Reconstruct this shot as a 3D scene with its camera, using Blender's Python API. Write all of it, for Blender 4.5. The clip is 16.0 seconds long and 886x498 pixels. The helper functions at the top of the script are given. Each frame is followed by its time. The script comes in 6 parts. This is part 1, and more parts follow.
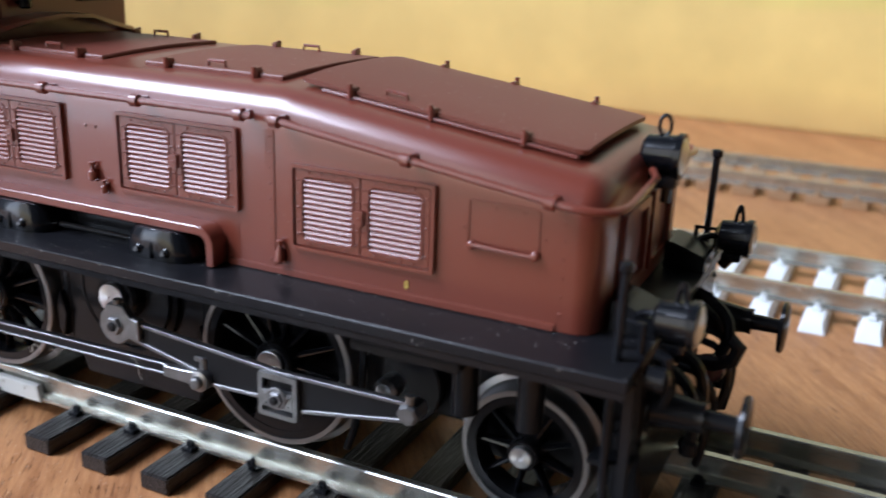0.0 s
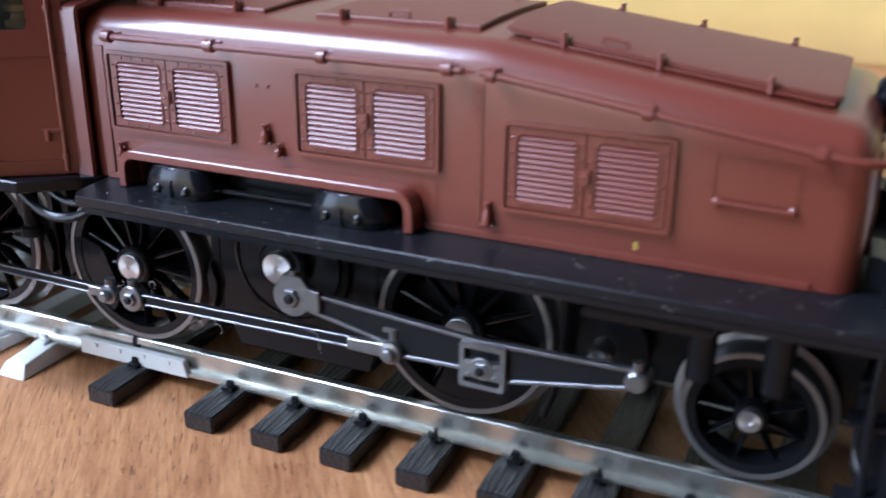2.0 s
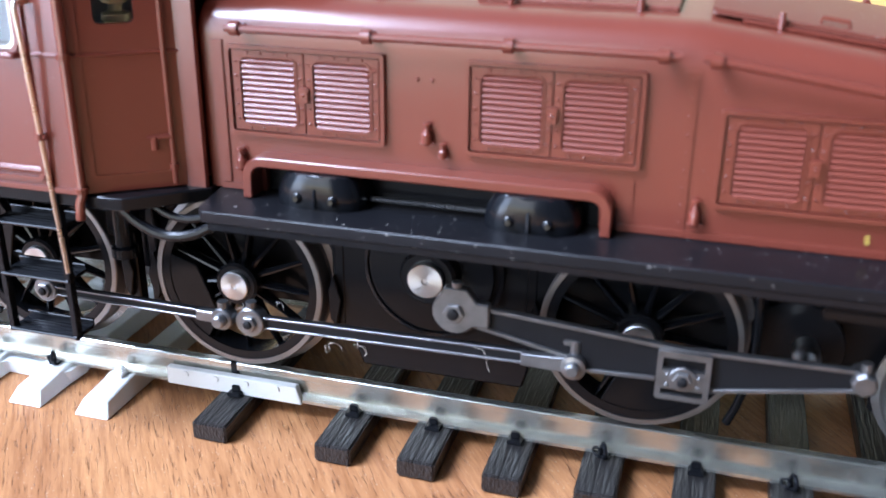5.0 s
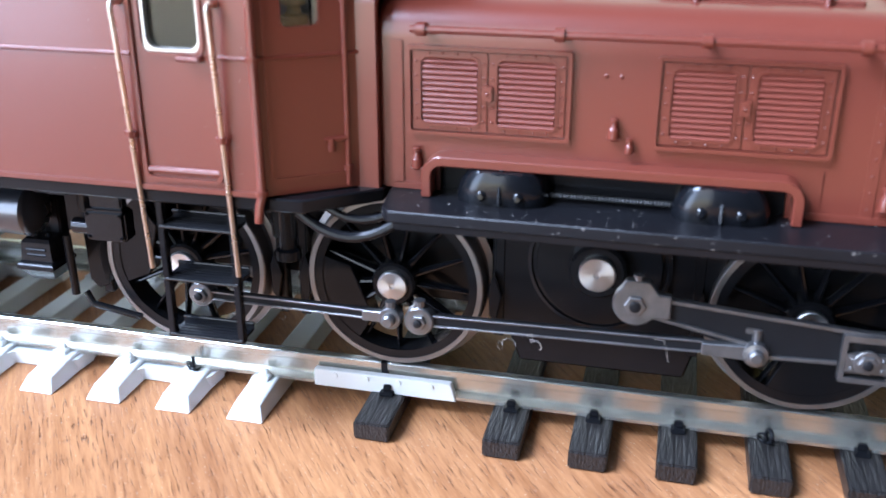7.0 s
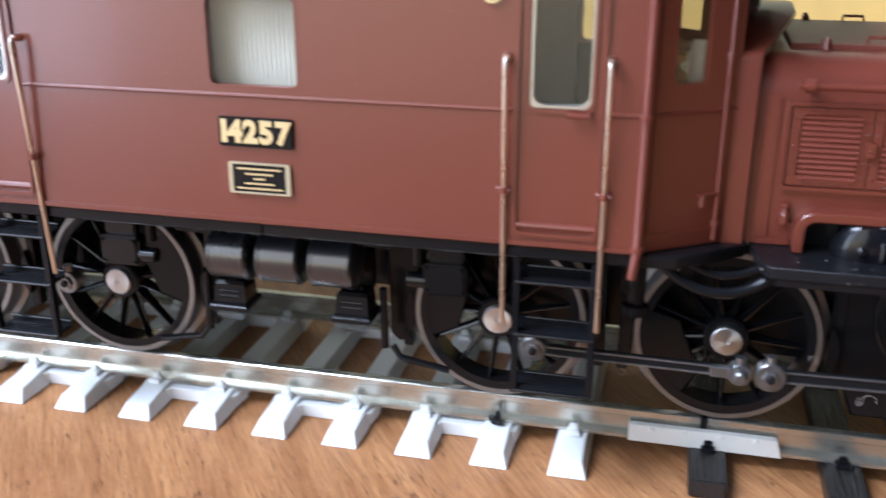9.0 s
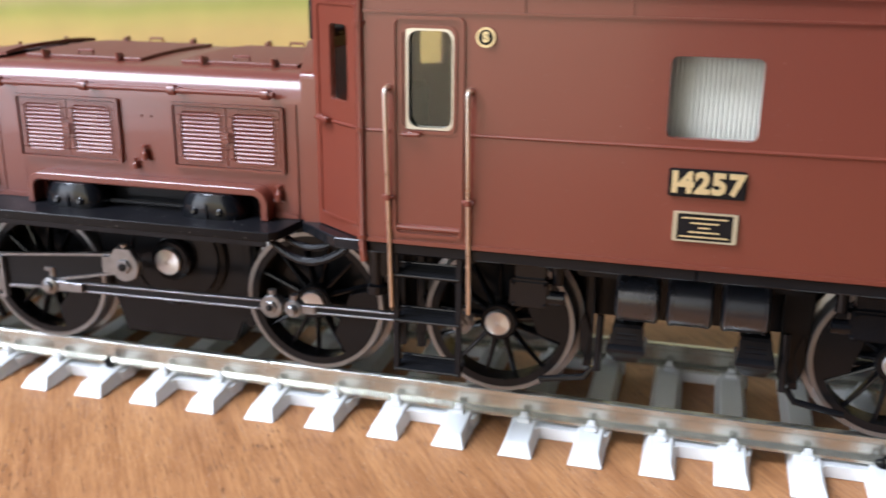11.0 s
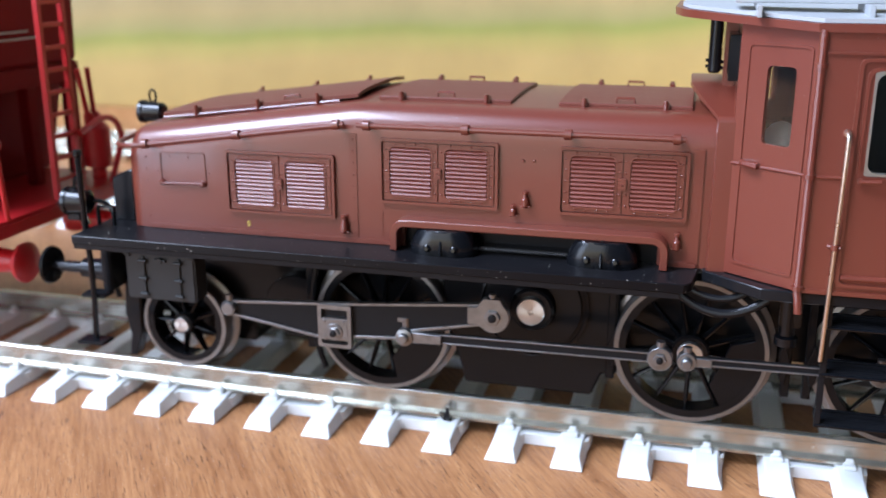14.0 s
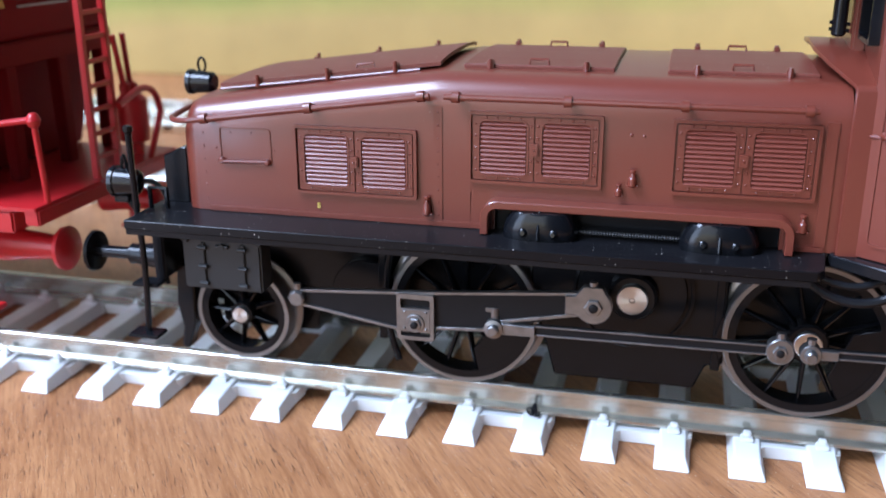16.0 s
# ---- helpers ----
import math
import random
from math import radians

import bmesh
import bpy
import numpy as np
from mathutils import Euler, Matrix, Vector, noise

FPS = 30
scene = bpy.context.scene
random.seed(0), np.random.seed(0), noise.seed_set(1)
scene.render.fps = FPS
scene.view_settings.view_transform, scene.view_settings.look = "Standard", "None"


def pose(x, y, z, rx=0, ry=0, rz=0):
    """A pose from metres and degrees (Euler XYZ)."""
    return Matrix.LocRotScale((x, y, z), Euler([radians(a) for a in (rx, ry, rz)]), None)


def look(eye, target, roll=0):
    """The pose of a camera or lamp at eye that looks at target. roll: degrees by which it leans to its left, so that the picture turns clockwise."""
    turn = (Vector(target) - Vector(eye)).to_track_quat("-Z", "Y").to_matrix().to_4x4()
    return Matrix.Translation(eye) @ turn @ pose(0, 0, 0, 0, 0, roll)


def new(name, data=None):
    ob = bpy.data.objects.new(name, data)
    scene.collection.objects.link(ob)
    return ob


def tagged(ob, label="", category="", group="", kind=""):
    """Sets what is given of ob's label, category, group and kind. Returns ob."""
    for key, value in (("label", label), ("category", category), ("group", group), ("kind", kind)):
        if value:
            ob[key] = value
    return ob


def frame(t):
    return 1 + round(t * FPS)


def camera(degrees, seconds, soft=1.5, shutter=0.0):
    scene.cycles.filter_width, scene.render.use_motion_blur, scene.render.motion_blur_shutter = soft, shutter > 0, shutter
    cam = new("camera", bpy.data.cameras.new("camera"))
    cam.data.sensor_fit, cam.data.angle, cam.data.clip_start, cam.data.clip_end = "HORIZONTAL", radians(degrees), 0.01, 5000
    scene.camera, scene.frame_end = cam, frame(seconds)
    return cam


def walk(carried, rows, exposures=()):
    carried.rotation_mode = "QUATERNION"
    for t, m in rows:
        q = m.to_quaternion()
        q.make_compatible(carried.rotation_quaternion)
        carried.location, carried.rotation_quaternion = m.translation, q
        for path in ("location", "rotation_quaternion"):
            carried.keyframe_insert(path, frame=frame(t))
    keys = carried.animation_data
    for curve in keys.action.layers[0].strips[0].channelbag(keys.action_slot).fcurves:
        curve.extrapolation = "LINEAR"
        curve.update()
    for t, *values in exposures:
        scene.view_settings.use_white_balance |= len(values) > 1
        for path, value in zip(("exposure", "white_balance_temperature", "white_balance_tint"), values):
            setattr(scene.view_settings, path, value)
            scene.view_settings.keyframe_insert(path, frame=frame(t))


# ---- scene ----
cam = camera(49.01, 16.0, 1.5, 0.5)
PATH = [
    (0, (0.11862, -0.07329, 0.04914), (0.07837, 0.01272, 0.01780), 2.12),
    (0.2, (0.11770, -0.07340, 0.04910), (0.07625, 0.01177, 0.01698), 1.84),
    (0.5, (0.11631, -0.07347, 0.04890), (0.07653, 0.01192, 0.01535), 1.42),
    (0.7, (0.11540, -0.07210, 0.04820), (0.07709, 0.01218, 0.01037), 1.35),
    (1, (0.11476, -0.06950, 0.04717), (0.07582, 0.01315, 0.00650), 1.25),
    (1.2, (0.11480, -0.07030, 0.04770), (0.07629, 0.01267, 0.00724), 1.21),
    (1.5, (0.11498, -0.07324, 0.04861), (0.07486, 0.01109, 0.01286), 1.14),
    (1.7, (0.11130, -0.07520, 0.04860), (0.07060, 0.00938, 0.01405), 0.96),
    (2, (0.10013, -0.07664, 0.04855), (0.06316, 0.00870, 0.01179), 0.69),
    (2.2, (0.09540, -0.07670, 0.04830), (0.06156, 0.00921, 0.00989), 0.71),
    (2.5, (0.09103, -0.07668, 0.04773), (0.05960, 0.01021, 0.00950), 0.73),
    (3, (0.08144, -0.07847, 0.04740), (0.05280, 0.00986, 0.01029), 0.70),
    (3.2, (0.07830, -0.07940, 0.04730), (0.05156, 0.00957, 0.01027), 0.78),
    (3.5, (0.07623, -0.08009, 0.04711), (0.04947, 0.00897, 0.01035), 0.89),
    (5.8, (0.07683, -0.07655, 0.04782), (0.05402, 0.01260, 0.00870), 0.14),
    (6, (0.07506, -0.07732, 0.04788), (0.05387, 0.01230, 0.00891), 0.20),
    (6.2, (0.07120, -0.07940, 0.04790), (0.04869, 0.01000, 0.00915), 0.13),
    (6.5, (0.06497, -0.08217, 0.04790), (0.04268, 0.00754, 0.00973), 0.03),
    (6.7, (0.06240, -0.08270, 0.04770), (0.04109, 0.00717, 0.00937), 0.07),
    (7, (0.06052, -0.08292, 0.04737), (0.03906, 0.00696, 0.00916), 0.13),
    (7.5, (0.05827, -0.08323, 0.04741), (0.03675, 0.00661, 0.00913), 0.10),
    (7.7, (0.05630, -0.08330, 0.04750), (0.03488, 0.00631, 0.00861), 0.07),
    (8, (0.05189, -0.08361, 0.04768), (0.02943, 0.00605, 0.00952), 0.03),
    (8.2, (0.04830, -0.08400, 0.04790), (0.02571, 0.00594, 0.01047), 0.06),
    (8.5, (0.04243, -0.08525, 0.04826), (0.02061, 0.00493, 0.01094), 0.10),
    (8.7, (0.03850, -0.08650, 0.04830), (0.01543, 0.00382, 0.01209), 0.12),
    (9, (0.03265, -0.08856, 0.04840), (0.01066, 0.00266, 0.01383), 0.16),
    (9.5, (0.02338, -0.09175, 0.04880), (0.00181, 0.00054, 0.01691), 0.16),
    (9.7, (0.02040, -0.09310, 0.04900), (-0.00070, -0.00036, 0.01810), 0.13),
    (10, (0.01593, -0.09494, 0.04907), (-0.00597, -0.00215, 0.01889), 0.09),
    (10.2, (0.01258, -0.09606, 0.04905), (-0.01027, -0.00344, 0.01908), 0.15),
    (12.3, (-0.02271, -0.10516, 0.05058), (-0.04809, -0.01344, 0.01988), 0.49),
    (12.5, (-0.02621, -0.10498, 0.05049), (-0.05160, -0.01326, 0.01976), 0.42),
    (13, (-0.03177, -0.10494, 0.05030), (-0.05630, -0.01308, 0.01928), 0.37),
    (13.2, (-0.03410, -0.10490, 0.05030), (-0.05946, -0.01334, 0.01909), 0.27),
    (13.5, (-0.03743, -0.10492, 0.05042), (-0.06249, -0.01315, 0.01958), 0.13),
    (13.7, (-0.03880, -0.10530, 0.05070), (-0.06305, -0.01283, 0.02134), 0.10),
    (14, (-0.04023, -0.10595, 0.05100), (-0.06487, -0.01328, 0.02263), 0.05),
    (14.5, (-0.04311, -0.10293, 0.05099), (-0.06666, -0.01020, 0.02188), -0.03),
    (14.7, (-0.04360, -0.10190, 0.05090), (-0.06769, -0.00953, 0.02110), -0.00),
    (15, (-0.04445, -0.10110, 0.05057), (-0.06720, -0.00849, 0.02049), 0.04),
    (15.5, (-0.04886, -0.10006, 0.05046), (-0.07209, -0.00785, 0.01951), -0.13),
    (15.7, (-0.05050, -0.09980, 0.05040), (-0.07454, -0.00769, 0.01976), -0.15),
    (16, (-0.05268, -0.09962, 0.05037), (-0.07552, -0.00768, 0.01836), -0.17),
]
EXPOSURES = [(0, 0.27, 6200, 10), (0.5, 0.27, 5550, 10), (1.0, 0.6, 5900, 10), (1.5, 0.65, 5950, 10), (2, 0.45, 5550, 10), (3.0, 0.9, 5750, 10), (3.5, 0.95, 5700, 10), (6, 1.11, 5680, 10), (7.5, 1.06, 5450, 10), (8, 0.92, 5500, 10), (8.5, 0.54, 5700, 10), (10, 0.34, 6650, 10), (12.5, 0.22, 6350, 10), (14, 0.22, 5950, 10), (15, 0.22, 6000, 10), (16, 0.18, 5600, 10)]
walk(cam, [(t, look(eye, target, roll)) for t, eye, target, roll in PATH], EXPOSURES)

# ---- lens blur, light and room ----
cam.data.dof.use_dof = True
cam.data.dof.focus_distance = 0.088
cam.data.dof.aperture_fstop = 37.0

world = bpy.data.worlds.new("sky")
world.use_nodes = True
scene.world = world
wn = world.node_tree.nodes
sky = wn.new("ShaderNodeTexSky")
sky.sky_type = "NISHITA"
sky.sun_disc = False
sky.sun_elevation, sky.sun_rotation = radians(40), radians(200)
world.node_tree.links.new(sky.outputs["Color"], wn["Background"].inputs["Color"])
wn["Background"].inputs["Strength"].default_value = 0.12

# roof light, window, and the part of the window behind a drawn beige curtain
SKYLIGHT, CURTAINED = (0.80, 0.89, 1.09), (1.0, 0.92, 0.76)
for at, aim, wide, high, power, tint in (((-0.985, -0.62, 1.295), (-0.985, -0.619, 0.0), 0.90, 0.90, 66.0, SKYLIGHT), ((-1.07, -1.145, 0.30), (-1.07, 0.0, 0.30), 0.70, 1.20, 11.5, SKYLIGHT), ((-0.39, -1.145, 0.30), (-0.39, 0.0, 0.30), 0.64, 1.20, 2.2, CURTAINED)):
    window_light = new("window_light", bpy.data.lights.new("window_light", "AREA"))
    window_light.data.shape = "RECTANGLE"
    window_light.data.size, window_light.data.size_y = wide, high
    window_light.data.energy, window_light.data.color = power, tint
    window_light.matrix_world = look(at, aim)

MM = 0.001


# ---- materials ----
def material(name, colour, rough=0.5, metal=0.0, vary=0.12, scale=250.0, bump=0.05, fine=3000.0, dust=0.0, coat=0.0, spec=0.5):
    """Principled material with colour variation at two scales, a fine relief and, if asked, pale dust specks."""
    m = bpy.data.materials.new(name)
    m.use_nodes = True
    nt = m.node_tree
    n, link = nt.nodes, nt.links.new
    bsdf = n["Principled BSDF"]
    geo = n.new("ShaderNodeNewGeometry")
    big = n.new("ShaderNodeTexNoise")
    big.inputs["Scale"].default_value, big.inputs["Detail"].default_value = scale, 4
    small = n.new("ShaderNodeTexNoise")
    small.inputs["Scale"].default_value, small.inputs["Detail"].default_value = fine, 3
    for t in (big, small):
        link(geo.outputs["Position"], t.inputs["Vector"])
    mix = n.new("ShaderNodeMix")
    mix.data_type = "RGBA"
    c = Vector(colour)
    mix.inputs["A"].default_value = (*(c * (1 - vary)), 1)
    mix.inputs["B"].default_value = (*(c * (1 + vary)), 1)
    link(big.outputs["Fac"], mix.inputs["Factor"])
    out = mix.outputs["Result"]
    if dust:
        speck = n.new("ShaderNodeTexVoronoi")
        speck.inputs["Scale"].default_value = 2300.0
        link(geo.outputs["Position"], speck.inputs["Vector"])
        chance = n.new("ShaderNodeSeparateColor")
        link(speck.outputs["Color"], chance.inputs["Color"])
        size = n.new("ShaderNodeMath")
        size.operation = "POWER"
        size.inputs[1].default_value = 1.6
        link(chance.outputs["Red"], size.inputs[0])
        reach = n.new("ShaderNodeMath")
        reach.operation = "MULTIPLY"
        reach.inputs[1].default_value = 0.16 * dust
        link(size.outputs["Value"], reach.inputs[0])
        away = n.new("ShaderNodeMath")
        away.operation = "SUBTRACT"
        link(reach.outputs["Value"], away.inputs[0])
        link(speck.outputs["Distance"], away.inputs[1])
        cut = n.new("ShaderNodeMapRange")
        cut.inputs["From Min"].default_value, cut.inputs["From Max"].default_value = 0.0, 0.05
        cut.inputs["To Max"].default_value = 0.75
        link(away.outputs["Value"], cut.inputs["Value"])
        gate = n.new("ShaderNodeMapRange")
        gate.inputs["From Min"].default_value, gate.inputs["From Max"].default_value = 0.40, 0.60
        link(big.outputs["Fac"], gate.inputs["Value"])
        both = n.new("ShaderNodeMath")
        both.operation = "MULTIPLY"
        link(cut.outputs["Result"], both.inputs[0])
        link(gate.outputs["Result"], both.inputs[1])
        dm = n.new("ShaderNodeMix")
        dm.data_type = "RGBA"
        dm.inputs["B"].default_value = (0.5, 0.47, 0.43, 1)
        link(both.outputs["Value"], dm.inputs["Factor"])
        link(out, dm.inputs["A"])
        out = dm.outputs["Result"]
    link(out, bsdf.inputs["Base Color"])
    rr = n.new("ShaderNodeMapRange")
    rr.inputs["To Min"].default_value, rr.inputs["To Max"].default_value = max(rough - 0.03, 0.02), min(rough + 0.03, 1)
    link(big.outputs["Fac"], rr.inputs["Value"])
    link(rr.outputs["Result"], bsdf.inputs["Roughness"])
    bsdf.inputs["Metallic"].default_value = metal
    bsdf.inputs["Coat Weight"].default_value = coat
    bsdf.inputs["Specular IOR Level"].default_value = spec
    bsdf.inputs["Coat Roughness"].default_value = 0.10
    if bump:
        b = n.new("ShaderNodeBump")
        b.inputs["Strength"].default_value, b.inputs["Distance"].default_value = bump, 0.00005
        link(small.outputs["Fac"], b.inputs["Height"])
        link(b.outputs["Normal"], bsdf.inputs["Normal"])
    return m


BROWN = material("brown_paint", (0.160, 0.0360, 0.0216), 0.30, vary=0.07, scale=60, fine=700, dust=0.6, bump=0.12, coat=0.27, spec=0.6)
SATIN = material("brown_slat_paint", (0.190, 0.046, 0.029), 0.38, vary=0.06, scale=60, fine=4500, bump=0, coat=0.08)
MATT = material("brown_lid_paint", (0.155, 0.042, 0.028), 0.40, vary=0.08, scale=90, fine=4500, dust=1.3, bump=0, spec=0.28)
BLACK = material("black_plastic", (0.0090, 0.0094, 0.0110), 0.20, vary=0.2, scale=300, fine=2600, bump=0.10, spec=0.22, dust=0.35)
GLOSS = material("glossy_black_enamel", (0.005, 0.0055, 0.007), 0.17, vary=0.2, scale=300, fine=2600, bump=0.08, spec=0.36)
ENAMEL = material("blue_black_enamel", (0.011, 0.013, 0.018), 0.28, vary=0.2, scale=300, fine=2600, bump=0.08, spec=0.9, coat=0.3)
SATINBLACK = material("satin_black_box", (0.026, 0.027, 0.028), 0.42, vary=0.15, scale=300, fine=2600, bump=0.1, spec=0.3)
PLATE = material("black_footplate", (0.0075, 0.0075, 0.0090), 0.34, vary=0.25, scale=220, fine=1800, dust=1.4, bump=0.12, spec=0.2)
TYRE = material("wheel_tyre_steel", (0.25, 0.245, 0.245), 0.40, 0.85, scale=500, fine=6000, bump=0)
ROD = material("blackened_rod", (0.013, 0.013, 0.0145), 0.40, 0.0, scale=600, fine=3500, bump=0.12, spec=0.16)
RODEDGE = material("worn_rod_edge", (0.245, 0.245, 0.25), 0.34, 0.85, vary=0.35, scale=900, fine=3500, bump=0.15)
TURNED = material("turned_steel", (0.64, 0.66, 0.68), 0.34, 1.0, vary=0.05, scale=800, fine=5000, bump=0)
turned = TURNED.node_tree
lathe_lines = turned.nodes.new("ShaderNodeTangent")
lathe_lines.direction_type, lathe_lines.axis = "RADIAL", "Y"
turned.links.new(lathe_lines.outputs["Tangent"], turned.nodes["Principled BSDF"].inputs["Tangent"])
turned.nodes["Principled BSDF"].inputs["Anisotropic"].default_value = 0.8
BRASS = material("brass_wire", (0.76, 0.67, 0.58), 0.28, 1.0, vary=0.15, scale=500, fine=5000, bump=0)
GOLD = material("gilt_print", (0.72, 0.58, 0.32), 0.40, 0.6, vary=0.05, bump=0)
RAIL = material("nickel_silver_rail", (0.54, 0.54, 0.485), 0.26, 0.85, vary=0.32, scale=420, fine=2500, bump=0.2)
WHITE = material("white_plastic", (0.81, 0.835, 0.825), 0.34, vary=0.03, scale=300, bump=0)
SLEEVE = material("ivory_plastic_sleeve", (0.70, 0.70, 0.65), 0.45, vary=0.05, scale=300)
RED = material("red_plastic", (0.47, 0.014, 0.018), 0.38, vary=0.08, scale=80, bump=0)
SHADED_RED = material("shaded_red_plastic", (0.19, 0.007, 0.011), 0.6, vary=0.08, scale=80, bump=0, spec=0.1)
GREY = material("grey_roof_paint", (0.42, 0.44, 0.46), 0.45, vary=0.08, scale=200, bump=0)
INNER = material("pale_interior", (0.82, 0.80, 0.73), 0.6, vary=0.05, scale=200)
STEELFRAME = material("window_frame_metal", (0.56, 0.55, 0.50), 0.30, 0.85, vary=0.08, scale=300, bump=0)
TRIM = material("white_cab_trim", (0.62, 0.61, 0.57), 0.55, vary=0.08, scale=120, bump=0)
LENS = material("lamp_lens", (0.75, 0.72, 0.60), 0.12, 0.2, vary=0.05, bump=0)
WALL = material("room_plaster", (0.10, 0.105, 0.112), 0.9, vary=0.04, scale=6, fine=200)
FIBRE = material("lint_fibre", (0.75, 0.70, 0.62), 0.7, vary=0.05)
DULLGILT = material("dulled_gilt", (0.50, 0.44, 0.30), 0.45, 0.5, vary=0.05, bump=0)
SHADED_OLIVE = material("shaded_olive_lining", (0.085, 0.085, 0.066), 0.6, vary=0.1, scale=90, bump=0)
YELLOW = material("yellow_print", (0.55, 0.40, 0.08), 0.5, vary=0.05)

GLASS = bpy.data.materials.new("window_glass")
GLASS.use_nodes = True
gb = GLASS.node_tree.nodes["Principled BSDF"]
gb.inputs["Transmission Weight"].default_value = 1.0
gb.inputs["Roughness"].default_value = 0.03
gb.inputs["IOR"].default_value = 1.45
gb.inputs["Base Color"].default_value = (0.79, 0.80, 0.75, 1)


def wood_material():
    """Reddish veneer: long figure, short dark pores along the grain."""
    m = bpy.data.materials.new("veneer_table")
    m.use_nodes = True
    nt = m.node_tree
    n, link = nt.nodes, nt.links.new
    bsdf = n["Principled BSDF"]
    geo = n.new("ShaderNodeNewGeometry")
    turn = n.new("ShaderNodeVectorRotate")
    turn.rotation_type = "Z_AXIS"
    turn.inputs["Angle"].default_value = radians(54)
    link(geo.outputs["Position"], turn.inputs["Vector"])

    def layer(sx, sy, detail, rough=0.5):
        mp = n.new("ShaderNodeMapping")
        mp.inputs["Scale"].default_value = (sx, sy, 1)
        link(turn.outputs["Vector"], mp.inputs["Vector"])
        t = n.new("ShaderNodeTexNoise")
        t.inputs["Scale"].default_value, t.inputs["Detail"].default_value = 1.0, detail
        t.inputs["Roughness"].default_value = rough
        link(mp.outputs["Vector"], t.inputs["Vector"])
        return t

    figure = layer(34, 190, 6, 0.7)
    grain = layer(210, 2300, 5, 0.7)
    pores = layer(420, 4300, 3, 0.6)
    patches = layer(60, 240, 4, 0.65)
    ramp = n.new("ShaderNodeValToRGB")
    e = ramp.color_ramp.elements
    e[0].position, e[0].color = 0.30, (0.35, 0.152, 0.062, 1)
    e[1].position, e[1].color = 0.70, (0.55, 0.272, 0.113, 1)
    link(figure.outputs["Fac"], ramp.inputs["Fac"])
    g = n.new("ShaderNodeMix")
    g.data_type, g.blend_type = "RGBA", "MULTIPLY"
    gr = n.new("ShaderNodeValToRGB")
    gr.color_ramp.elements[0].position, gr.color_ramp.elements[0].color = 0.36, (0.56, 0.45, 0.38, 1)
    gr.color_ramp.elements[1].position, gr.color_ramp.elements[1].color = 0.58, (1.0, 1.0, 1.0, 1)
    link(grain.outputs["Fac"], gr.inputs["Fac"])
    g.inputs["Factor"].default_value = 0.62
    link(ramp.outputs["Color"], g.inputs["A"])
    link(gr.outputs["Color"], g.inputs["B"])
    p = n.new("ShaderNodeMix")
    p.data_type, p.blend_type = "RGBA", "MULTIPLY"
    pr = n.new("ShaderNodeValToRGB")
    pr.color_ramp.elements[0].position, pr.color_ramp.elements[0].color = 0.34, (0.22, 0.13, 0.085, 1)
    pr.color_ramp.elements[1].position, pr.color_ramp.elements[1].color = 0.43, (1, 1, 1, 1)
    link(pores.outputs["Fac"], pr.inputs["Fac"])
    where = n.new("ShaderNodeMapRange")
    where.inputs["From Min"].default_value, where.inputs["From Max"].default_value = 0.38, 0.62
    where.inputs["To Min"].default_value, where.inputs["To Max"].default_value = 0.12, 0.85
    link(patches.outputs["Fac"], where.inputs["Value"])
    link(where.outputs["Result"], p.inputs["Factor"])
    link(g.outputs["Result"], p.inputs["A"])
    link(pr.outputs["Color"], p.inputs["B"])
    # pale specks paint the veneer's tiny glints into its colour
    speck = n.new("ShaderNodeTexVoronoi")
    speck.inputs["Scale"].default_value = 1900.0
    link(geo.outputs["Position"], speck.inputs["Vector"])
    cut = n.new("ShaderNodeMapRange")
    cut.inputs["From Min"].default_value, cut.inputs["From Max"].default_value = 0.12, 0.07
    cut.inputs["To Max"].default_value = 0.5
    link(speck.outputs["Distance"], cut.inputs["Value"])
    d = n.new("ShaderNodeMix")
    d.data_type = "RGBA"
    d.inputs["B"].default_value = (0.72, 0.62, 0.48, 1)
    link(cut.outputs["Result"], d.inputs["Factor"])
    # long darker growth lines
    lines = layer(26, 560, 3, 0.55)
    lr = n.new("ShaderNodeValToRGB")
    lr.color_ramp.elements[0].position, lr.color_ramp.elements[0].color = 0.37, (0.62, 0.50, 0.40, 1)
    lr.color_ramp.elements[1].position, lr.color_ramp.elements[1].color = 0.50, (1, 1, 1, 1)
    link(lines.outputs["Fac"], lr.inputs["Fac"])
    l = n.new("ShaderNodeMix")
    l.data_type, l.blend_type = "RGBA", "MULTIPLY"
    l.inputs["Factor"].default_value = 0.38
    link(p.outputs["Result"], l.inputs["A"])
    link(lr.outputs["Color"], l.inputs["B"])
    link(l.outputs["Result"], d.inputs["A"])
    link(d.outputs["Result"], bsdf.inputs["Base Color"])
    bsdf.inputs["Roughness"].default_value = 0.46
    bsdf.inputs["Specular IOR Level"].default_value = 0.35
    b = n.new("ShaderNodeBump")
    b.inputs["Strength"].default_value, b.inputs["Distance"].default_value = 0.5, 0.0002
    link(pr.outputs["Color"], b.inputs["Height"])
    link(b.outputs["Normal"], bsdf.inputs["Normal"])
    return m


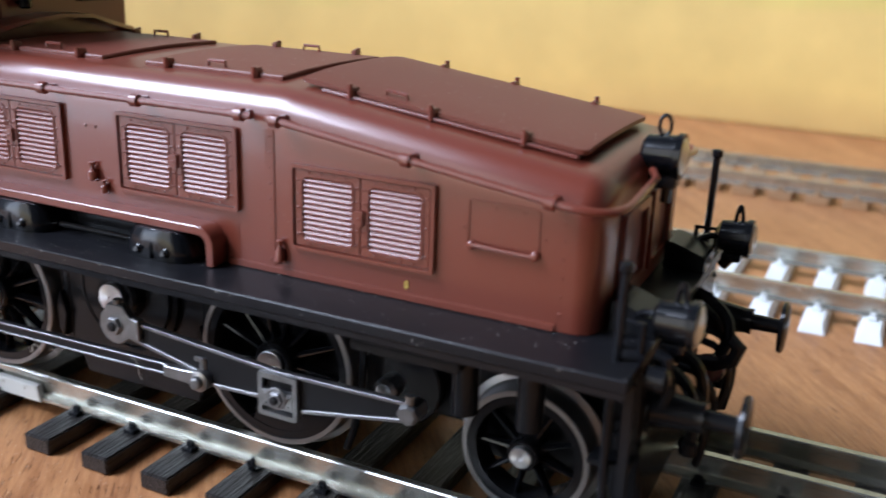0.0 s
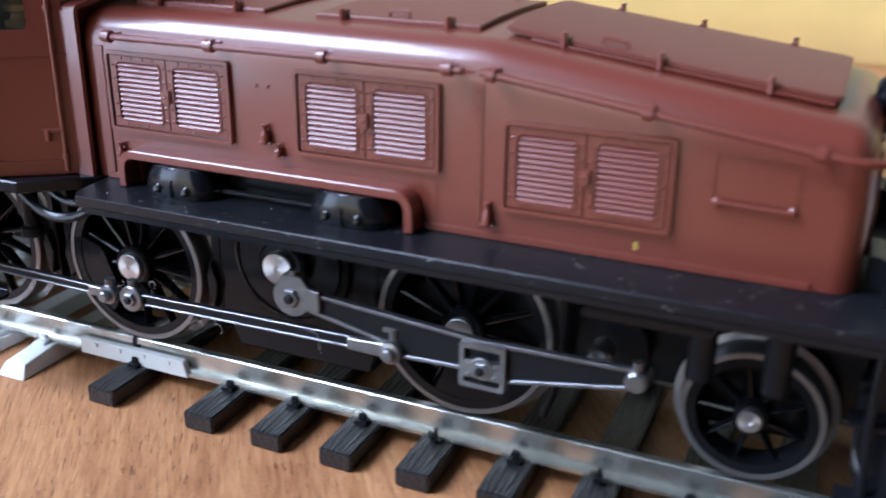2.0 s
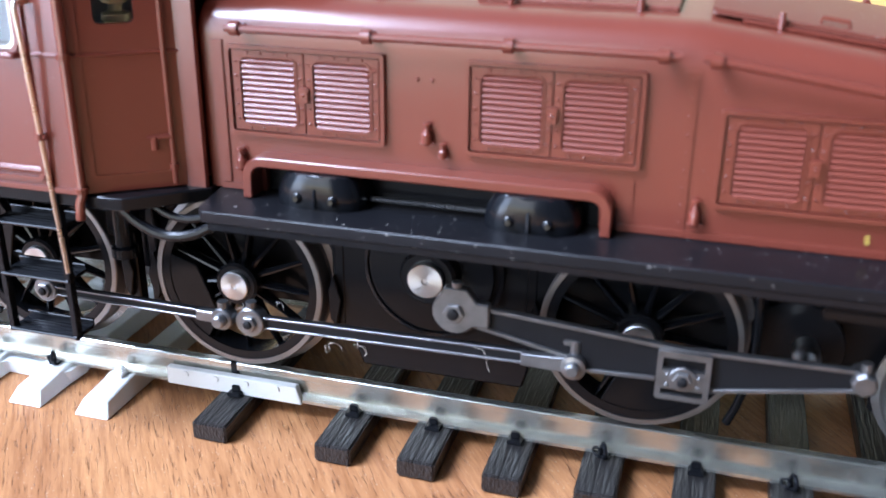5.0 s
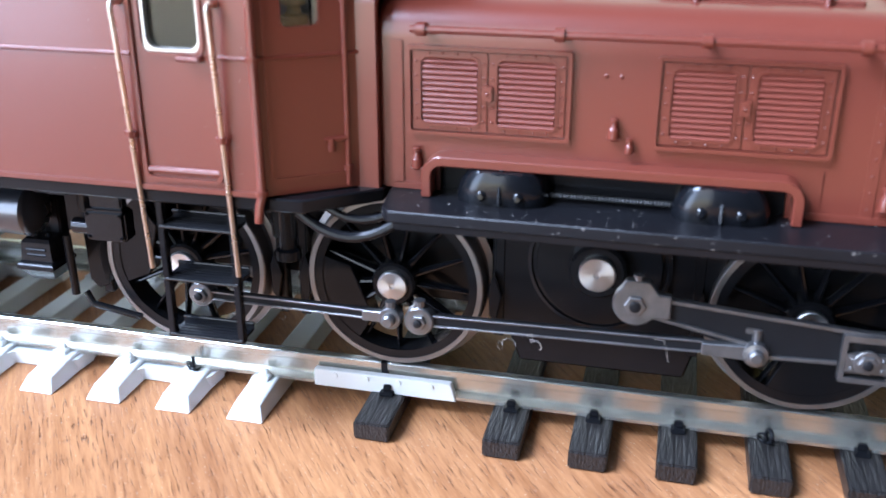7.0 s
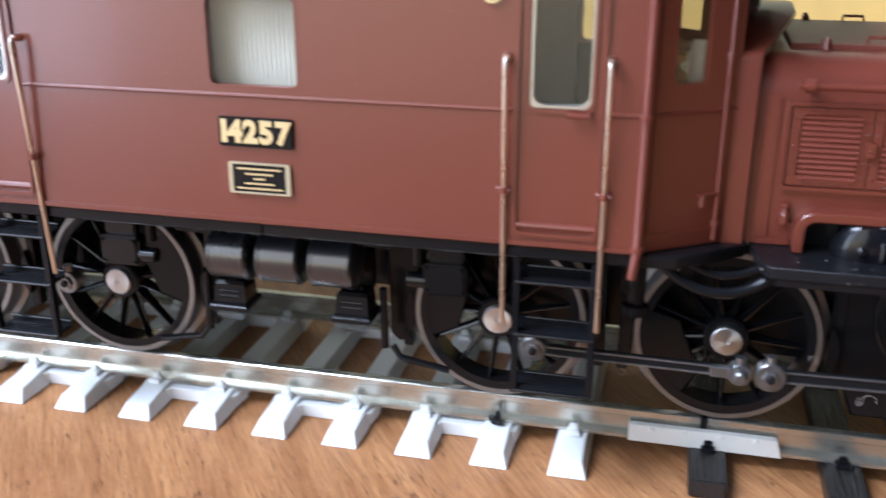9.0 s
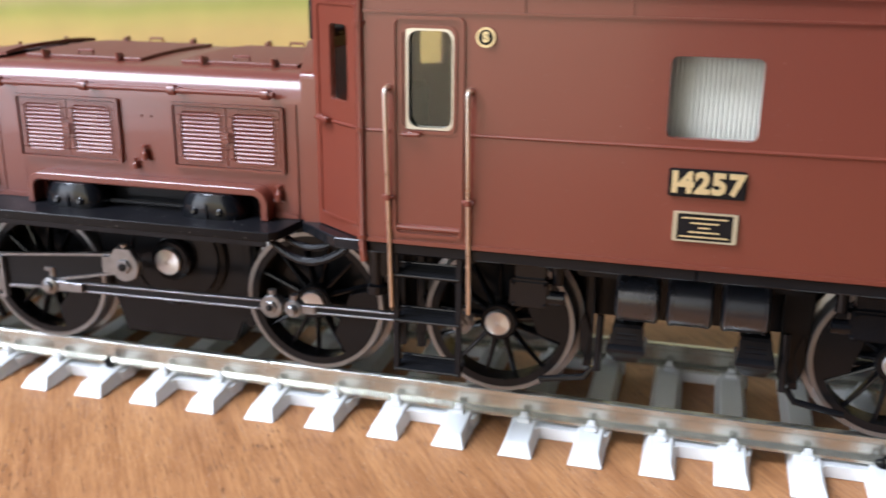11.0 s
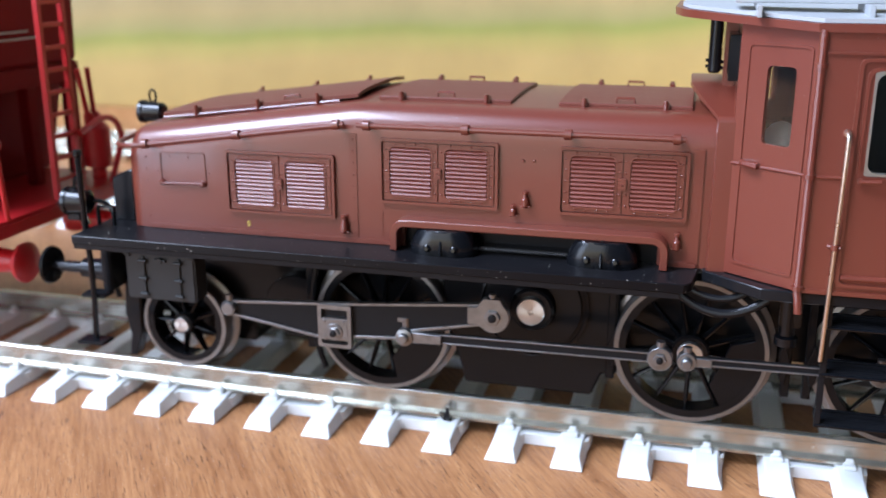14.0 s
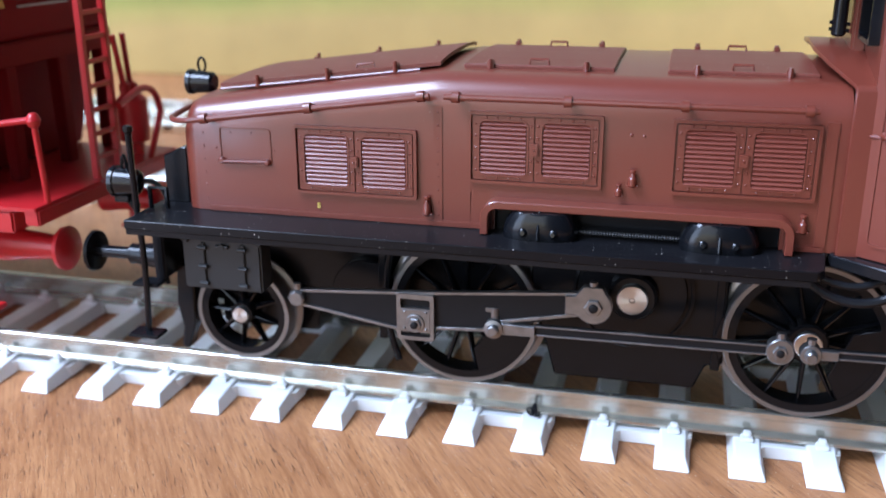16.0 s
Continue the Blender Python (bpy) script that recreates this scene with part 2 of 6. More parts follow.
def sleeper_material():
    """Dark brown-black plastic with moulded wood grain along the sleeper."""
    m = material("black_sleeper_plastic", (0.020, 0.018, 0.017), 0.40, vary=0.25, scale=300)
    nt = m.node_tree
    n, link = nt.nodes, nt.links.new
    tc = n.new("ShaderNodeTexCoord")
    mp = n.new("ShaderNodeMapping")
    mp.inputs["Scale"].default_value = (4200, 330, 1500)
    link(tc.outputs["Object"], mp.inputs["Vector"])
    t = n.new("ShaderNodeTexNoise")
    t.inputs["Scale"].default_value, t.inputs["Detail"].default_value = 1.0, 2
    link(mp.outputs["Vector"], t.inputs["Vector"])
    b = n.new("ShaderNodeBump")
    b.inputs["Strength"].default_value, b.inputs["Distance"].default_value = 0.9, 0.0003
    link(t.outputs["Fac"], b.inputs["Height"])
    link(b.outputs["Normal"], n["Principled BSDF"].inputs["Normal"])
    return m


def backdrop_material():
    """Painted landscape board: ochre field, a pale green hedge line, hazy grey-green hills, with lighting painted in,
    brighter towards +x.
    """
    m = bpy.data.materials.new("painted_backdrop")
    m.use_nodes = True
    nt = m.node_tree
    n, link = nt.nodes, nt.links.new
    geo = n.new("ShaderNodeNewGeometry")
    sep = n.new("ShaderNodeSeparateXYZ")
    link(geo.outputs["Position"], sep.inputs["Vector"])
    wob = n.new("ShaderNodeTexNoise")
    wob.inputs["Scale"].default_value, wob.inputs["Detail"].default_value = 14.0, 3
    link(geo.outputs["Position"], wob.inputs["Vector"])
    tilt = n.new("ShaderNodeMath")
    tilt.operation = "MULTIPLY_ADD"
    tilt.inputs[1].default_value = -0.052
    link(sep.outputs["X"], tilt.inputs[0])
    link(sep.outputs["Z"], tilt.inputs[2])
    add = n.new("ShaderNodeMath")
    add.operation = "MULTIPLY_ADD"
    add.inputs[1].default_value = 0.010
    link(wob.outputs["Fac"], add.inputs[0])
    link(tilt.outputs["Value"], add.inputs[2])
    mr = n.new("ShaderNodeMapRange")
    mr.inputs["From Min"].default_value, mr.inputs["From Max"].default_value = 0.0, 0.09
    link(add.outputs["Value"], mr.inputs["Value"])
    ramp = n.new("ShaderNodeValToRGB")
    cr = ramp.color_ramp
    cr.elements[0].position, cr.elements[0].color = 0.0, (0.56, 0.36, 0.12, 1)
    cr.elements[1].position, cr.elements[1].color = 1.0, (0.34, 0.33, 0.22, 1)
    for pos, col in ((0.14, (0.68, 0.47, 0.15)), (0.36, (0.70, 0.50, 0.17)), (0.425, (0.60, 0.50, 0.14)), (0.465, (0.43, 0.44, 0.10)), (0.50, (0.50, 0.44, 0.16)), (0.56, (0.60, 0.46, 0.19)), (0.75, (0.44, 0.38, 0.22))):
        cr.elements.new(pos).color = (*col, 1)
    link(mr.outputs["Result"], ramp.inputs["Fac"])
    mott = n.new("ShaderNodeTexNoise")
    mott.inputs["Scale"].default_value, mott.inputs["Detail"].default_value = 55.0, 4
    link(geo.outputs["Position"], mott.inputs["Vector"])
    tone = n.new("ShaderNodeMapRange")
    tone.inputs["From Min"].default_value, tone.inputs["From Max"].default_value = 0.3, 0.7
    tone.inputs["To Min"].default_value, tone.inputs["To Max"].default_value = 0.79, 0.92
    link(mott.outputs["Fac"], tone.inputs["Value"])
    # brightness along x puts the board's uneven lighting into its paint
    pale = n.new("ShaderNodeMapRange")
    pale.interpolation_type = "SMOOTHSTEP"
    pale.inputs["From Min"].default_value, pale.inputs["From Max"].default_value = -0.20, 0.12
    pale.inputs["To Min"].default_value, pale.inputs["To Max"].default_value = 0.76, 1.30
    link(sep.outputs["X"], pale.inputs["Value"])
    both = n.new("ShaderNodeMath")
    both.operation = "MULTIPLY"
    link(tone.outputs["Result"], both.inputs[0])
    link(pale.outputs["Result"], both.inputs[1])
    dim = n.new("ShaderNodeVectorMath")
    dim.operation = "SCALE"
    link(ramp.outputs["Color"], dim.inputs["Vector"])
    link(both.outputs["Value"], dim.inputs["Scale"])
    link(dim.outputs["Vector"], n["Principled BSDF"].inputs["Base Color"])
    n["Principled BSDF"].inputs["Roughness"].default_value = 0.8
    return m


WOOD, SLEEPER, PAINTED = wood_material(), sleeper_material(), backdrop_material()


# ---- mesh helpers, in millimetres ----
ORIGIN = {}


def thing(name, at, label, category, group="", kind=""):
    ob = tagged(new(name), label, category, group, kind)
    ob.location = Vector(at) * MM
    ob.empty_display_size = 0.005
    ORIGIN[ob] = Vector(at)
    return ob


def as_mesh(name, bm, mat, origin, sharp=32, clean=True):
    if clean:
        bmesh.ops.recalc_face_normals(bm, faces=bm.faces[:])
    for v in bm.verts:
        v.co = (v.co - origin) * MM
    me = bpy.data.meshes.new(name)
    bm.to_mesh(me)
    bm.free()
    for p in me.polygons:
        p.use_smooth = True
    me.set_sharp_from_angle(angle=radians(sharp))
    me.materials.append(mat)
    return me


def part(name, bm, mat, parent, label="", m=None):
    """A bmesh (or a mesh made before) as one object under parent; its points are in the place's millimetres unless m is given."""
    origin = ORIGIN[parent]
    if isinstance(bm, bpy.types.Mesh):
        me = bm
    else:
        me = as_mesh(name, bm, mat, Vector() if m is not None else origin)
    ob = new(name, me)
    ob.parent = parent
    ORIGIN[ob] = origin
    if m is not None:
        at = m.translation
        m = m.copy()
        m.translation = (at - origin) * MM
        ob.matrix_basis = m
        ORIGIN[ob] = Vector()
    if label:
        ob["label"] = label
    return ob


def solid(name, bm, mat, label, category="", group="", kind=""):
    me = as_mesh(name, bm, mat, Vector())
    ob = tagged(new(name, me), label, category, group, kind)
    ORIGIN[ob] = Vector()
    return ob


def box(bm, x0, x1, y0, y1, z0, z1, bevel=0.0):
    x0, x1, y0, y1, z0, z1 = min(x0, x1), max(x0, x1), min(y0, y1), max(y0, y1), min(z0, z1), max(z0, z1)
    t = bmesh.new()
    bmesh.ops.create_cube(t, size=1.0)
    for v in t.verts:
        v.co = Vector(((x0 + x1) / 2 + v.co.x * (x1 - x0), (y0 + y1) / 2 + v.co.y * (y1 - y0), (z0 + z1) / 2 + v.co.z * (z1 - z0)))
    if bevel:
        bmesh.ops.bevel(t, geom=t.edges[:], offset=bevel, segments=2, affect="EDGES")
    merge(bm, t)
    return bm


def merge(bm, t):
    lut = {v: bm.verts.new(v.co) for v in t.verts}
    for f in t.faces:
        bm.faces.new([lut[v] for v in f.verts])
    t.free()


def frame_of(d):
    d = Vector(d).normalized()
    u = d.orthogonal().normalized() if abs(d.z) > 0.9 else d.cross(Vector((0, 0, 1))).normalized()
    return d, u, d.cross(u)


def lathe(bm, base, axis, profile, n=24):
    """Turned solid: profile is (along, radius) pairs from base along axis, closed at both ends."""
    d, u, w = frame_of(axis)
    rings = []
    for a, r in profile:
        c = Vector(base) + d * a
        rings.append([bm.verts.new(c + (u * math.cos(2 * math.pi * k / n) + w * math.sin(2 * math.pi * k / n)) * max(r, 1e-3)) for k in range(n)])
    for p, q in zip(rings, rings[1:]):
        for k in range(n):
            bm.faces.new((p[k], p[(k + 1) % n], q[(k + 1) % n], q[k]))
    bm.faces.new(rings[0])
    bm.faces.new(rings[-1][::-1])
    return bm


def rod(bm, a, b, r, n=12):
    a, b = Vector(a), Vector(b)
    return lathe(bm, a, b - a, [(0, r), ((b - a).length, r)], n)


def tube(bm, pts, r, n=10):
    """Wire through the points, with rounded joints."""
    pts = [Vector(p) for p in pts]
    rings, u = [], None
    for i, p in enumerate(pts):
        d = (pts[min(i + 1, len(pts) - 1)] - pts[max(i - 1, 0)]).normalized()
        if u is None:
            _, u, w = frame_of(d)
        u = (u - d * u.dot(d)).normalized()
        w = d.cross(u)
        rings.append([bm.verts.new(p + (u * math.cos(2 * math.pi * k / n) + w * math.sin(2 * math.pi * k / n)) * r) for k in range(n)])
    for p, q in zip(rings, rings[1:]):
        for k in range(n):
            bm.faces.new((p[k], p[(k + 1) % n], q[(k + 1) % n], q[k]))
    bm.faces.new(rings[0])
    bm.faces.new(rings[-1][::-1])
    return bm


def bend(a, b, c, steps=6):
    """Points of a smooth turn from a to c round the corner b."""
    a, b, c = Vector(a), Vector(b), Vector(c)
    return [a * (1 - t) ** 2 + b * 2 * t * (1 - t) + c * t * t for t in (k / steps for k in range(steps + 1))]


def prism(bm, poly, axis, lo, hi, bevel=0.0):
    """Polygon pushed along an axis: poly holds (x, z) for 'y', (x, y) for 'z', (y, z) for 'x'."""
    t = bmesh.new()

    def at(p, h):
        return {"y": (p[0], h, p[1]), "z": (p[0], p[1], h), "x": (h, p[0], p[1])}[axis]

    lower = [t.verts.new(at(p, lo)) for p in poly]
    upper = [t.verts.new(at(p, hi)) for p in poly]
    t.faces.new(lower)
    t.faces.new(upper[::-1])
    k = len(poly)
    for i in range(k):
        t.faces.new((lower[i], lower[(i + 1) % k], upper[(i + 1) % k], upper[i]))
    if bevel:
        bmesh.ops.recalc_face_normals(t, faces=t.faces[:])
        bmesh.ops.bevel(t, geom=t.edges[:], offset=bevel, segments=1, affect="EDGES")
    merge(bm, t)
    return bm


def ring(bm, outer, inner, axis, lo, hi):
    """Frame between two outlines with equally many points."""
    def at(p, h):
        return {"y": (p[0], h, p[1]), "z": (p[0], p[1], h), "x": (h, p[0], p[1])}[axis]

    rows = [[bm.verts.new(at(p, h)) for p in poly] for poly, h in ((outer, lo), (outer, hi), (inner, hi), (inner, lo))]
    k = len(outer)
    for a, b in zip(rows, rows[1:] + rows[:1]):
        for i in range(k):
            bm.faces.new((a[i], a[(i + 1) % k], b[(i + 1) % k], b[i]))
    return bm


def rounded(x0, x1, z0, z1, r, steps=5):
    out = []
    for cx, cz, s in ((x1 - r, z1 - r, 0), (x0 + r, z1 - r, 90), (x0 + r, z0 + r, 180), (x1 - r, z0 + r, 270)):
        for k in range(steps + 1):
            a = radians(s + 90 * k / steps)
            out.append((cx + r * math.cos(a), cz + r * math.sin(a)))
    return out


def circle(cx, cz, r, n=32):
    return [(cx + r * math.cos(2 * math.pi * k / n), cz + r * math.sin(2 * math.pi * k / n)) for k in range(n)]


def rivet(bm, p, r, h, axis=(0, -1, 0)):
    lathe(bm, p, axis, [(-0.05, r), (h * 0.5, r * 0.9), (h, r * 0.45)], 8)


def wall(bm, origin, along, inward, length, z0, z1, thick, holes):
    """Upright wall with rectangular openings (u0, u1, z0, z1)."""
    o, a, i = Vector(origin), Vector(along).normalized(), Vector(inward).normalized()
    us = sorted({0.0, length, *(h[0] for h in holes), *(h[1] for h in holes)})
    zs = sorted({z0, z1, *(h[2] for h in holes), *(h[3] for h in holes)})
    full = {}
    for p in range(len(us) - 1):
        for q in range(len(zs) - 1):
            cu, cz = (us[p] + us[p + 1]) / 2, (zs[q] + zs[q + 1]) / 2
            full[p, q] = not any(h[0] < cu < h[1] and h[2] < cz < h[3] for h in holes)
    verts = {}

    def v(p, q, s):
        if (p, q, s) not in verts:
            c = o + a * us[p] + i * (thick * s)
            verts[p, q, s] = bm.verts.new((c.x, c.y, zs[q]))
        return verts[p, q, s]

    for (p, q), on in full.items():
        if not on:
            continue
        bm.faces.new((v(p, q, 0), v(p + 1, q, 0), v(p + 1, q + 1, 0), v(p, q + 1, 0)))
        bm.faces.new((v(p, q, 1), v(p, q + 1, 1), v(p + 1, q + 1, 1), v(p + 1, q, 1)))
        for dp, dq, e in ((-1, 0, ((p, q), (p, q + 1))), (1, 0, ((p + 1, q), (p + 1, q + 1))), (0, -1, ((p, q), (p + 1, q))), (0, 1, ((p, q + 1), (p + 1, q + 1)))):
            if not full.get((p + dp, q + dq), False):
                (b, c), (d, f) = e
                bm.faces.new((v(b, c, 0), v(d, f, 0), v(d, f, 1), v(b, c, 1)))
    return bm


def lettering(name, text, size, parent, at, mat, depth=0.12, bold=0.022):
    """Letters in the built-in font, upright, facing the near side."""
    cu = bpy.data.curves.new(name, "FONT")
    cu.offset = bold * size * MM
    cu.body, cu.size, cu.extrude, cu.align_x, cu.align_y = text, size * MM, depth * MM, "CENTER", "CENTER"
    tmp = new(name, cu)
    me = bpy.data.meshes.new_from_object(tmp.evaluated_get(bpy.context.evaluated_depsgraph_get()))
    bpy.data.objects.remove(tmp)
    me.name = name
    me.materials.clear()
    me.materials.append(mat)
    ob = new(name, me)
    ob.parent = parent
    m = pose(0, 0, 0, 90, 0, 0)
    m.translation = (Vector(at) - ORIGIN[parent]) * MM
    ob.matrix_basis = m
    return ob


# ---- the room, the table and the backdrop ----
def build_room():
    x0, x1, y0, y1, zf, zc = -1450, 1500, -1150, 240, -740, 1300
    bm = wall(bmesh.new(), (x0, y0, 0), (1, 0, 0), (0, -1, 0), x1 - x0, zf, zc, 25, [(25, 1395, -305, 905)])
    solid("wall_south", bm, WALL, "plain plaster wall with a window opening", kind="structure")
    for name, o, a, i, ln in (("wall_west", (x0, y0, 0), (0, 1, 0), (-1, 0, 0), y1 - y0), ("wall_north", (x0, y1, 0), (1, 0, 0), (0, 1, 0), x1 - x0), ("wall_east", (x1, y0, 0), (0, 1, 0), (1, 0, 0), y1 - y0)):
        solid(name, wall(bmesh.new(), o, a, i, ln, zf, zc, 25, []), WALL, "plain plaster wall of the alcove", kind="structure")
    bm = bmesh.new()
    u0, u1, v0, v1 = -1440, -530, -1075, -165
    for a, b, c, d in ((x0, u0, y0, y1), (u1, x1, y0, y1), (u0, u1, y0, v0), (u0, u1, v1, y1)):
        box(bm, a, b, c, d, zc, zc + 20)
    solid("ceiling", bm, WALL, "plain plaster ceiling with a roof light opening", kind="structure")
    solid("floor", box(bmesh.new(), x0, x1, y0, y1, zf - 20, zf), WALL, "plain grey floor of the alcove", kind="structure")
    win = thing("window_1", ((u0 + u1) / 2, (v0 + v1) / 2, zc), "white-framed roof light in the ceiling", "window", kind="structure")
    part("window_frame", ring(bmesh.new(), rounded(u0 + 1, u1 - 1, v0 + 1, v1 - 1, 2), rounded(u0 + 8, u1 - 8, v0 + 8, v1 - 8, 2), "z", zc + 4, zc + 14), WHITE, win)
    win = thing("window_2", (x0 + 710, y0, -305), "white-framed window in the plaster wall", "window", kind="structure")
    part("window_frame", ring(bmesh.new(), rounded(x0 + 26, x0 + 1394, -304, 904, 2), rounded(x0 + 31, x0 + 1389, -299, 899, 2), "y", y0 - 20, y0 - 6), WHITE, win)
    solid("tabletop", box(bmesh.new(), x0, x1, -165, y1, -28, 0, 1.0), WOOD, "reddish wood-veneered tabletop with visible grain", kind="structure")
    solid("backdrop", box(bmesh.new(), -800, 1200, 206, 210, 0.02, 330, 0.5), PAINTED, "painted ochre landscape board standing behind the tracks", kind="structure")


build_room()


# ---- tracks ----
RAIL_TOP, RAIL_BASE = 4.4, 1.8
RAIL_SECTION = [(-1.05, 0), (1.05, 0), (1.05, 0.28), (0.24, 0.55), (0.24, 1.75), (0.48, 1.95), (0.48, 2.5), (0.38, 2.6), (-0.38, 2.6), (-0.48, 2.5), (-0.48, 1.95), (-0.24, 1.75), (-0.24, 0.55), (-1.05, 0.28)]


def rail_mesh(path):
    """A rail along a plan path of (x, y)."""
    bm = bmesh.new()
    rows = []
    for i, p in enumerate(path):
        a, b = Vector(path[max(i - 1, 0)]), Vector(path[min(i + 1, len(path) - 1)])
        d = (b - a).normalized()
        nrm = Vector((-d.y, d.x))
        rows.append([bm.verts.new((p[0] + nrm.x * s, p[1] + nrm.y * s, RAIL_BASE + h)) for s, h in RAIL_SECTION])
    k = len(RAIL_SECTION)
    for a, b in zip(rows, rows[1:]):
        for i in range(k):
            bm.faces.new((a[i], a[(i + 1) % k], b[(i + 1) % k], b[i]))
    bm.faces.new(rows[0])
    bm.faces.new(rows[-1][::-1])
    return bm


def concrete_sleeper():
    """White tie, narrower on top, with sloping shoulders outside the rail seats."""
    bm = bmesh.new()
    half = [(0.0, 1.15, 1.55), (6.6, 1.15, 1.55), (7.0, 1.25, 1.74), (10.3, 1.25, 1.74), (10.7, 1.2, 1.62), (14.0, 1.2, 1.30)]
    rows = []
    for y, w, h in [(-a, b, c) for a, b, c in half[::-1]] + half[1:]:
        yb = y * (15.0 / 14.0) if abs(y) > 13 else y
        rows.append([bm.verts.new(c) for c in ((-1.75, yb, 0), (-w, y, h), (w, y, h), (1.75, yb, 0))])
    for a, b in zip(rows, rows[1:]):
        for i in range(4):
            bm.faces.new((a[i], a[(i + 1) % 4], b[(i + 1) % 4], b[i]))
    bm.faces.new(rows[0])
    bm.faces.new(rows[-1][::-1])
    bmesh.ops.recalc_face_normals(bm, faces=bm.faces[:])
    bmesh.ops.bevel(bm, geom=[e for e in bm.edges if e.calc_face_angle(0) > 0.5], offset=0.1, segments=1, affect="EDGES")
    return bm


def wooden_sleeper(half_length=15.2, width=1.6):
    bm = box(bmesh.new(), -width, width, -half_length, half_length, 0, 1.72, 0.16)
    return bm


def clip_mesh():
    """Rail chair: a block and a small upright nib that grips the rail foot."""
    bm = box(bmesh.new(), -0.62, 0.62, -0.75, 0.35, 0, 0.42, 0.08)
    box(bm, -0.38, 0.38, -0.28, 0.22, 0.38, 0.95, 0.1)
    return bm


def loop_clip():
    """Wire terminal: two thin rings side by side on a small foot."""
    bm = box(bmesh.new(), -0.5, 0.5, -0.5, 0.3, 0, 0.3, 0.08)
    tube(bm, [(0.2 * math.cos(a), -0.3 - 0.42 * math.cos(a), 0.72 + 0.6 * math.sin(a)) for a in (math.pi * 2 * k / 14 for k in range(15))], 0.18, 8)
    tube(bm, [(-0.55 + 0.3 * math.cos(a), -0.2 - 0.2 * math.cos(a), 0.5 + 0.36 * math.sin(a)) for a in (math.pi * 2 * k / 12 for k in range(13))], 0.11, 6)
    return bm


W_SLEEPER = as_mesh("sleeper", concrete_sleeper(), WHITE, Vector(), 25)
B_SLEEPER = as_mesh("sleeper", wooden_sleeper(), SLEEPER, Vector())
W_CLIP = as_mesh("rail_clip", clip_mesh(), WHITE, Vector())
B_CLIP = as_mesh("rail_clip", clip_mesh(), BLACK, Vector())
TAN = material("tan_sleeper_plastic", (0.38, 0.23, 0.12), 0.5, vary=0.1, scale=200)
T_SLEEPER = as_mesh("sleeper", wooden_sleeper(10.6, 2.3), TAN, Vector())
T_CLIP = as_mesh("rail_clip", clip_mesh(), TAN, Vector())
L_CLIP = as_mesh("rail_clip", loop_clip(), BLACK, Vector())


def seat_clips(sl, mesh, seats, z, extra=None):
    """Chairs on both sides of each rail seat of a sleeper (sub-parts)."""
    for s in seats:
        for side in (-1, 1):
            use = extra if extra and s < 0 and side < 0 else mesh
            m = Matrix.Translation((0, s + side * 1.18, z)) @ Matrix.Rotation(0 if side < 0 else math.pi, 4, "Z")
            c = new("rail_clip", use)
            c.parent = sl
            m.translation = m.translation * MM
            c.matrix_basis = m


def plain_track(name, at, turn, xs, sleeper, clip, z, length, label, loops=()):
    """Straight track on its own axis: sleepers at xs, two rails from length[0] to length[1]."""
    root = thing(name, at, label, "railway track", "model railway tracks")
    root.rotation_euler.z = turn
    ORIGIN[root] = Vector()
    for k, x in enumerate(xs):
        sl = part("sleeper", sleeper, None, root, m=Matrix.Translation((x, 0, 0.02)))
        seat_clips(sl, clip, (-8.72, 8.72), z, L_CLIP if k in loops else None)
    for y in (-8.72, 8.72):
        part("rail", rail_mesh([(length[0], y), (length[1], y)]), RAIL, root)
    return root


whites = [-2.0 + 7.02 * k for k in range(-32, 5)]
main = plain_track("straight_track", (0, 0, 0), 0, whites, W_SLEEPER, W_CLIP, 1.70, (-250, 37.2), "straight track with white plastic sleepers on the table", loops=(5, 23, 35))
for k, x in enumerate(whites[:-1]):
    for side in (-1, 1):
        if k % 2 == 0:
            plan = [(x + 1.0, side * 8.0), (x + 6.02, side * 8.0), (x + 6.02, side * 10.6), (x + 5.6, side * 10.3), (x + 1.8, side * 10.3), (x + 1.0, side * 11.2)]
        else:
            plan = [(x + 1.0, side * 8.0), (x + 1.95, side * 8.0), (x + 1.75, side * 10.3), (x + 1.0, side * 10.9)]
        part("web", prism(bmesh.new(), plan, "z", 0.05, 1.36, 0.05), WHITE, main)

sleeve = thing("rail_joiner", (37.5, 0, 1.6), "ivory insulating sleeve over the rail joint", "rail joiner", "rail joiners")
bmj = prism(bmesh.new(), [(31.0, 1.65), (44.3, 1.65), (43.8, 3.4), (31.0, 3.35)], "y", -9.95, -9.2, 0.08)
part("sleeve", bmj, SLEEVE, sleeve)
for x in (33, 36, 39, 42):
    part("stud", lathe(bmesh.new(), (x, -9.9, 2.95), (0, -1, 0), [(0, 0.32), (0.18, 0.25)], 10), SLEEVE, sleeve)
part("gap_insert", box(bmesh.new(), 37.22, 37.78, -9.2, -8.2, 1.8, 4.32), BLACK, sleeve)

# turnout with dark sleepers: the main line, a branch joining from the near side
turnout = thing("turnout", (110, 0, 0), "turnout with black wood-grained sleepers on the table", "railway turnout", "model railway tracks")
AX = math.atan2(0.415, 1.0)
xs_main = [38.0, 49.3, 56.5, 63.6, 70.9]
for k, x in enumerate(xs_main):
    sl = part("sleeper", B_SLEEPER, None, turnout, m=Matrix.Translation((x, 0, 0.02)))
    seat_clips(sl, B_CLIP, (-8.72, 8.72), 1.70, L_CLIP if k == 4 else None)


def branch_y(x):
    return -29.9 + 0.412 * (x - 60.8)


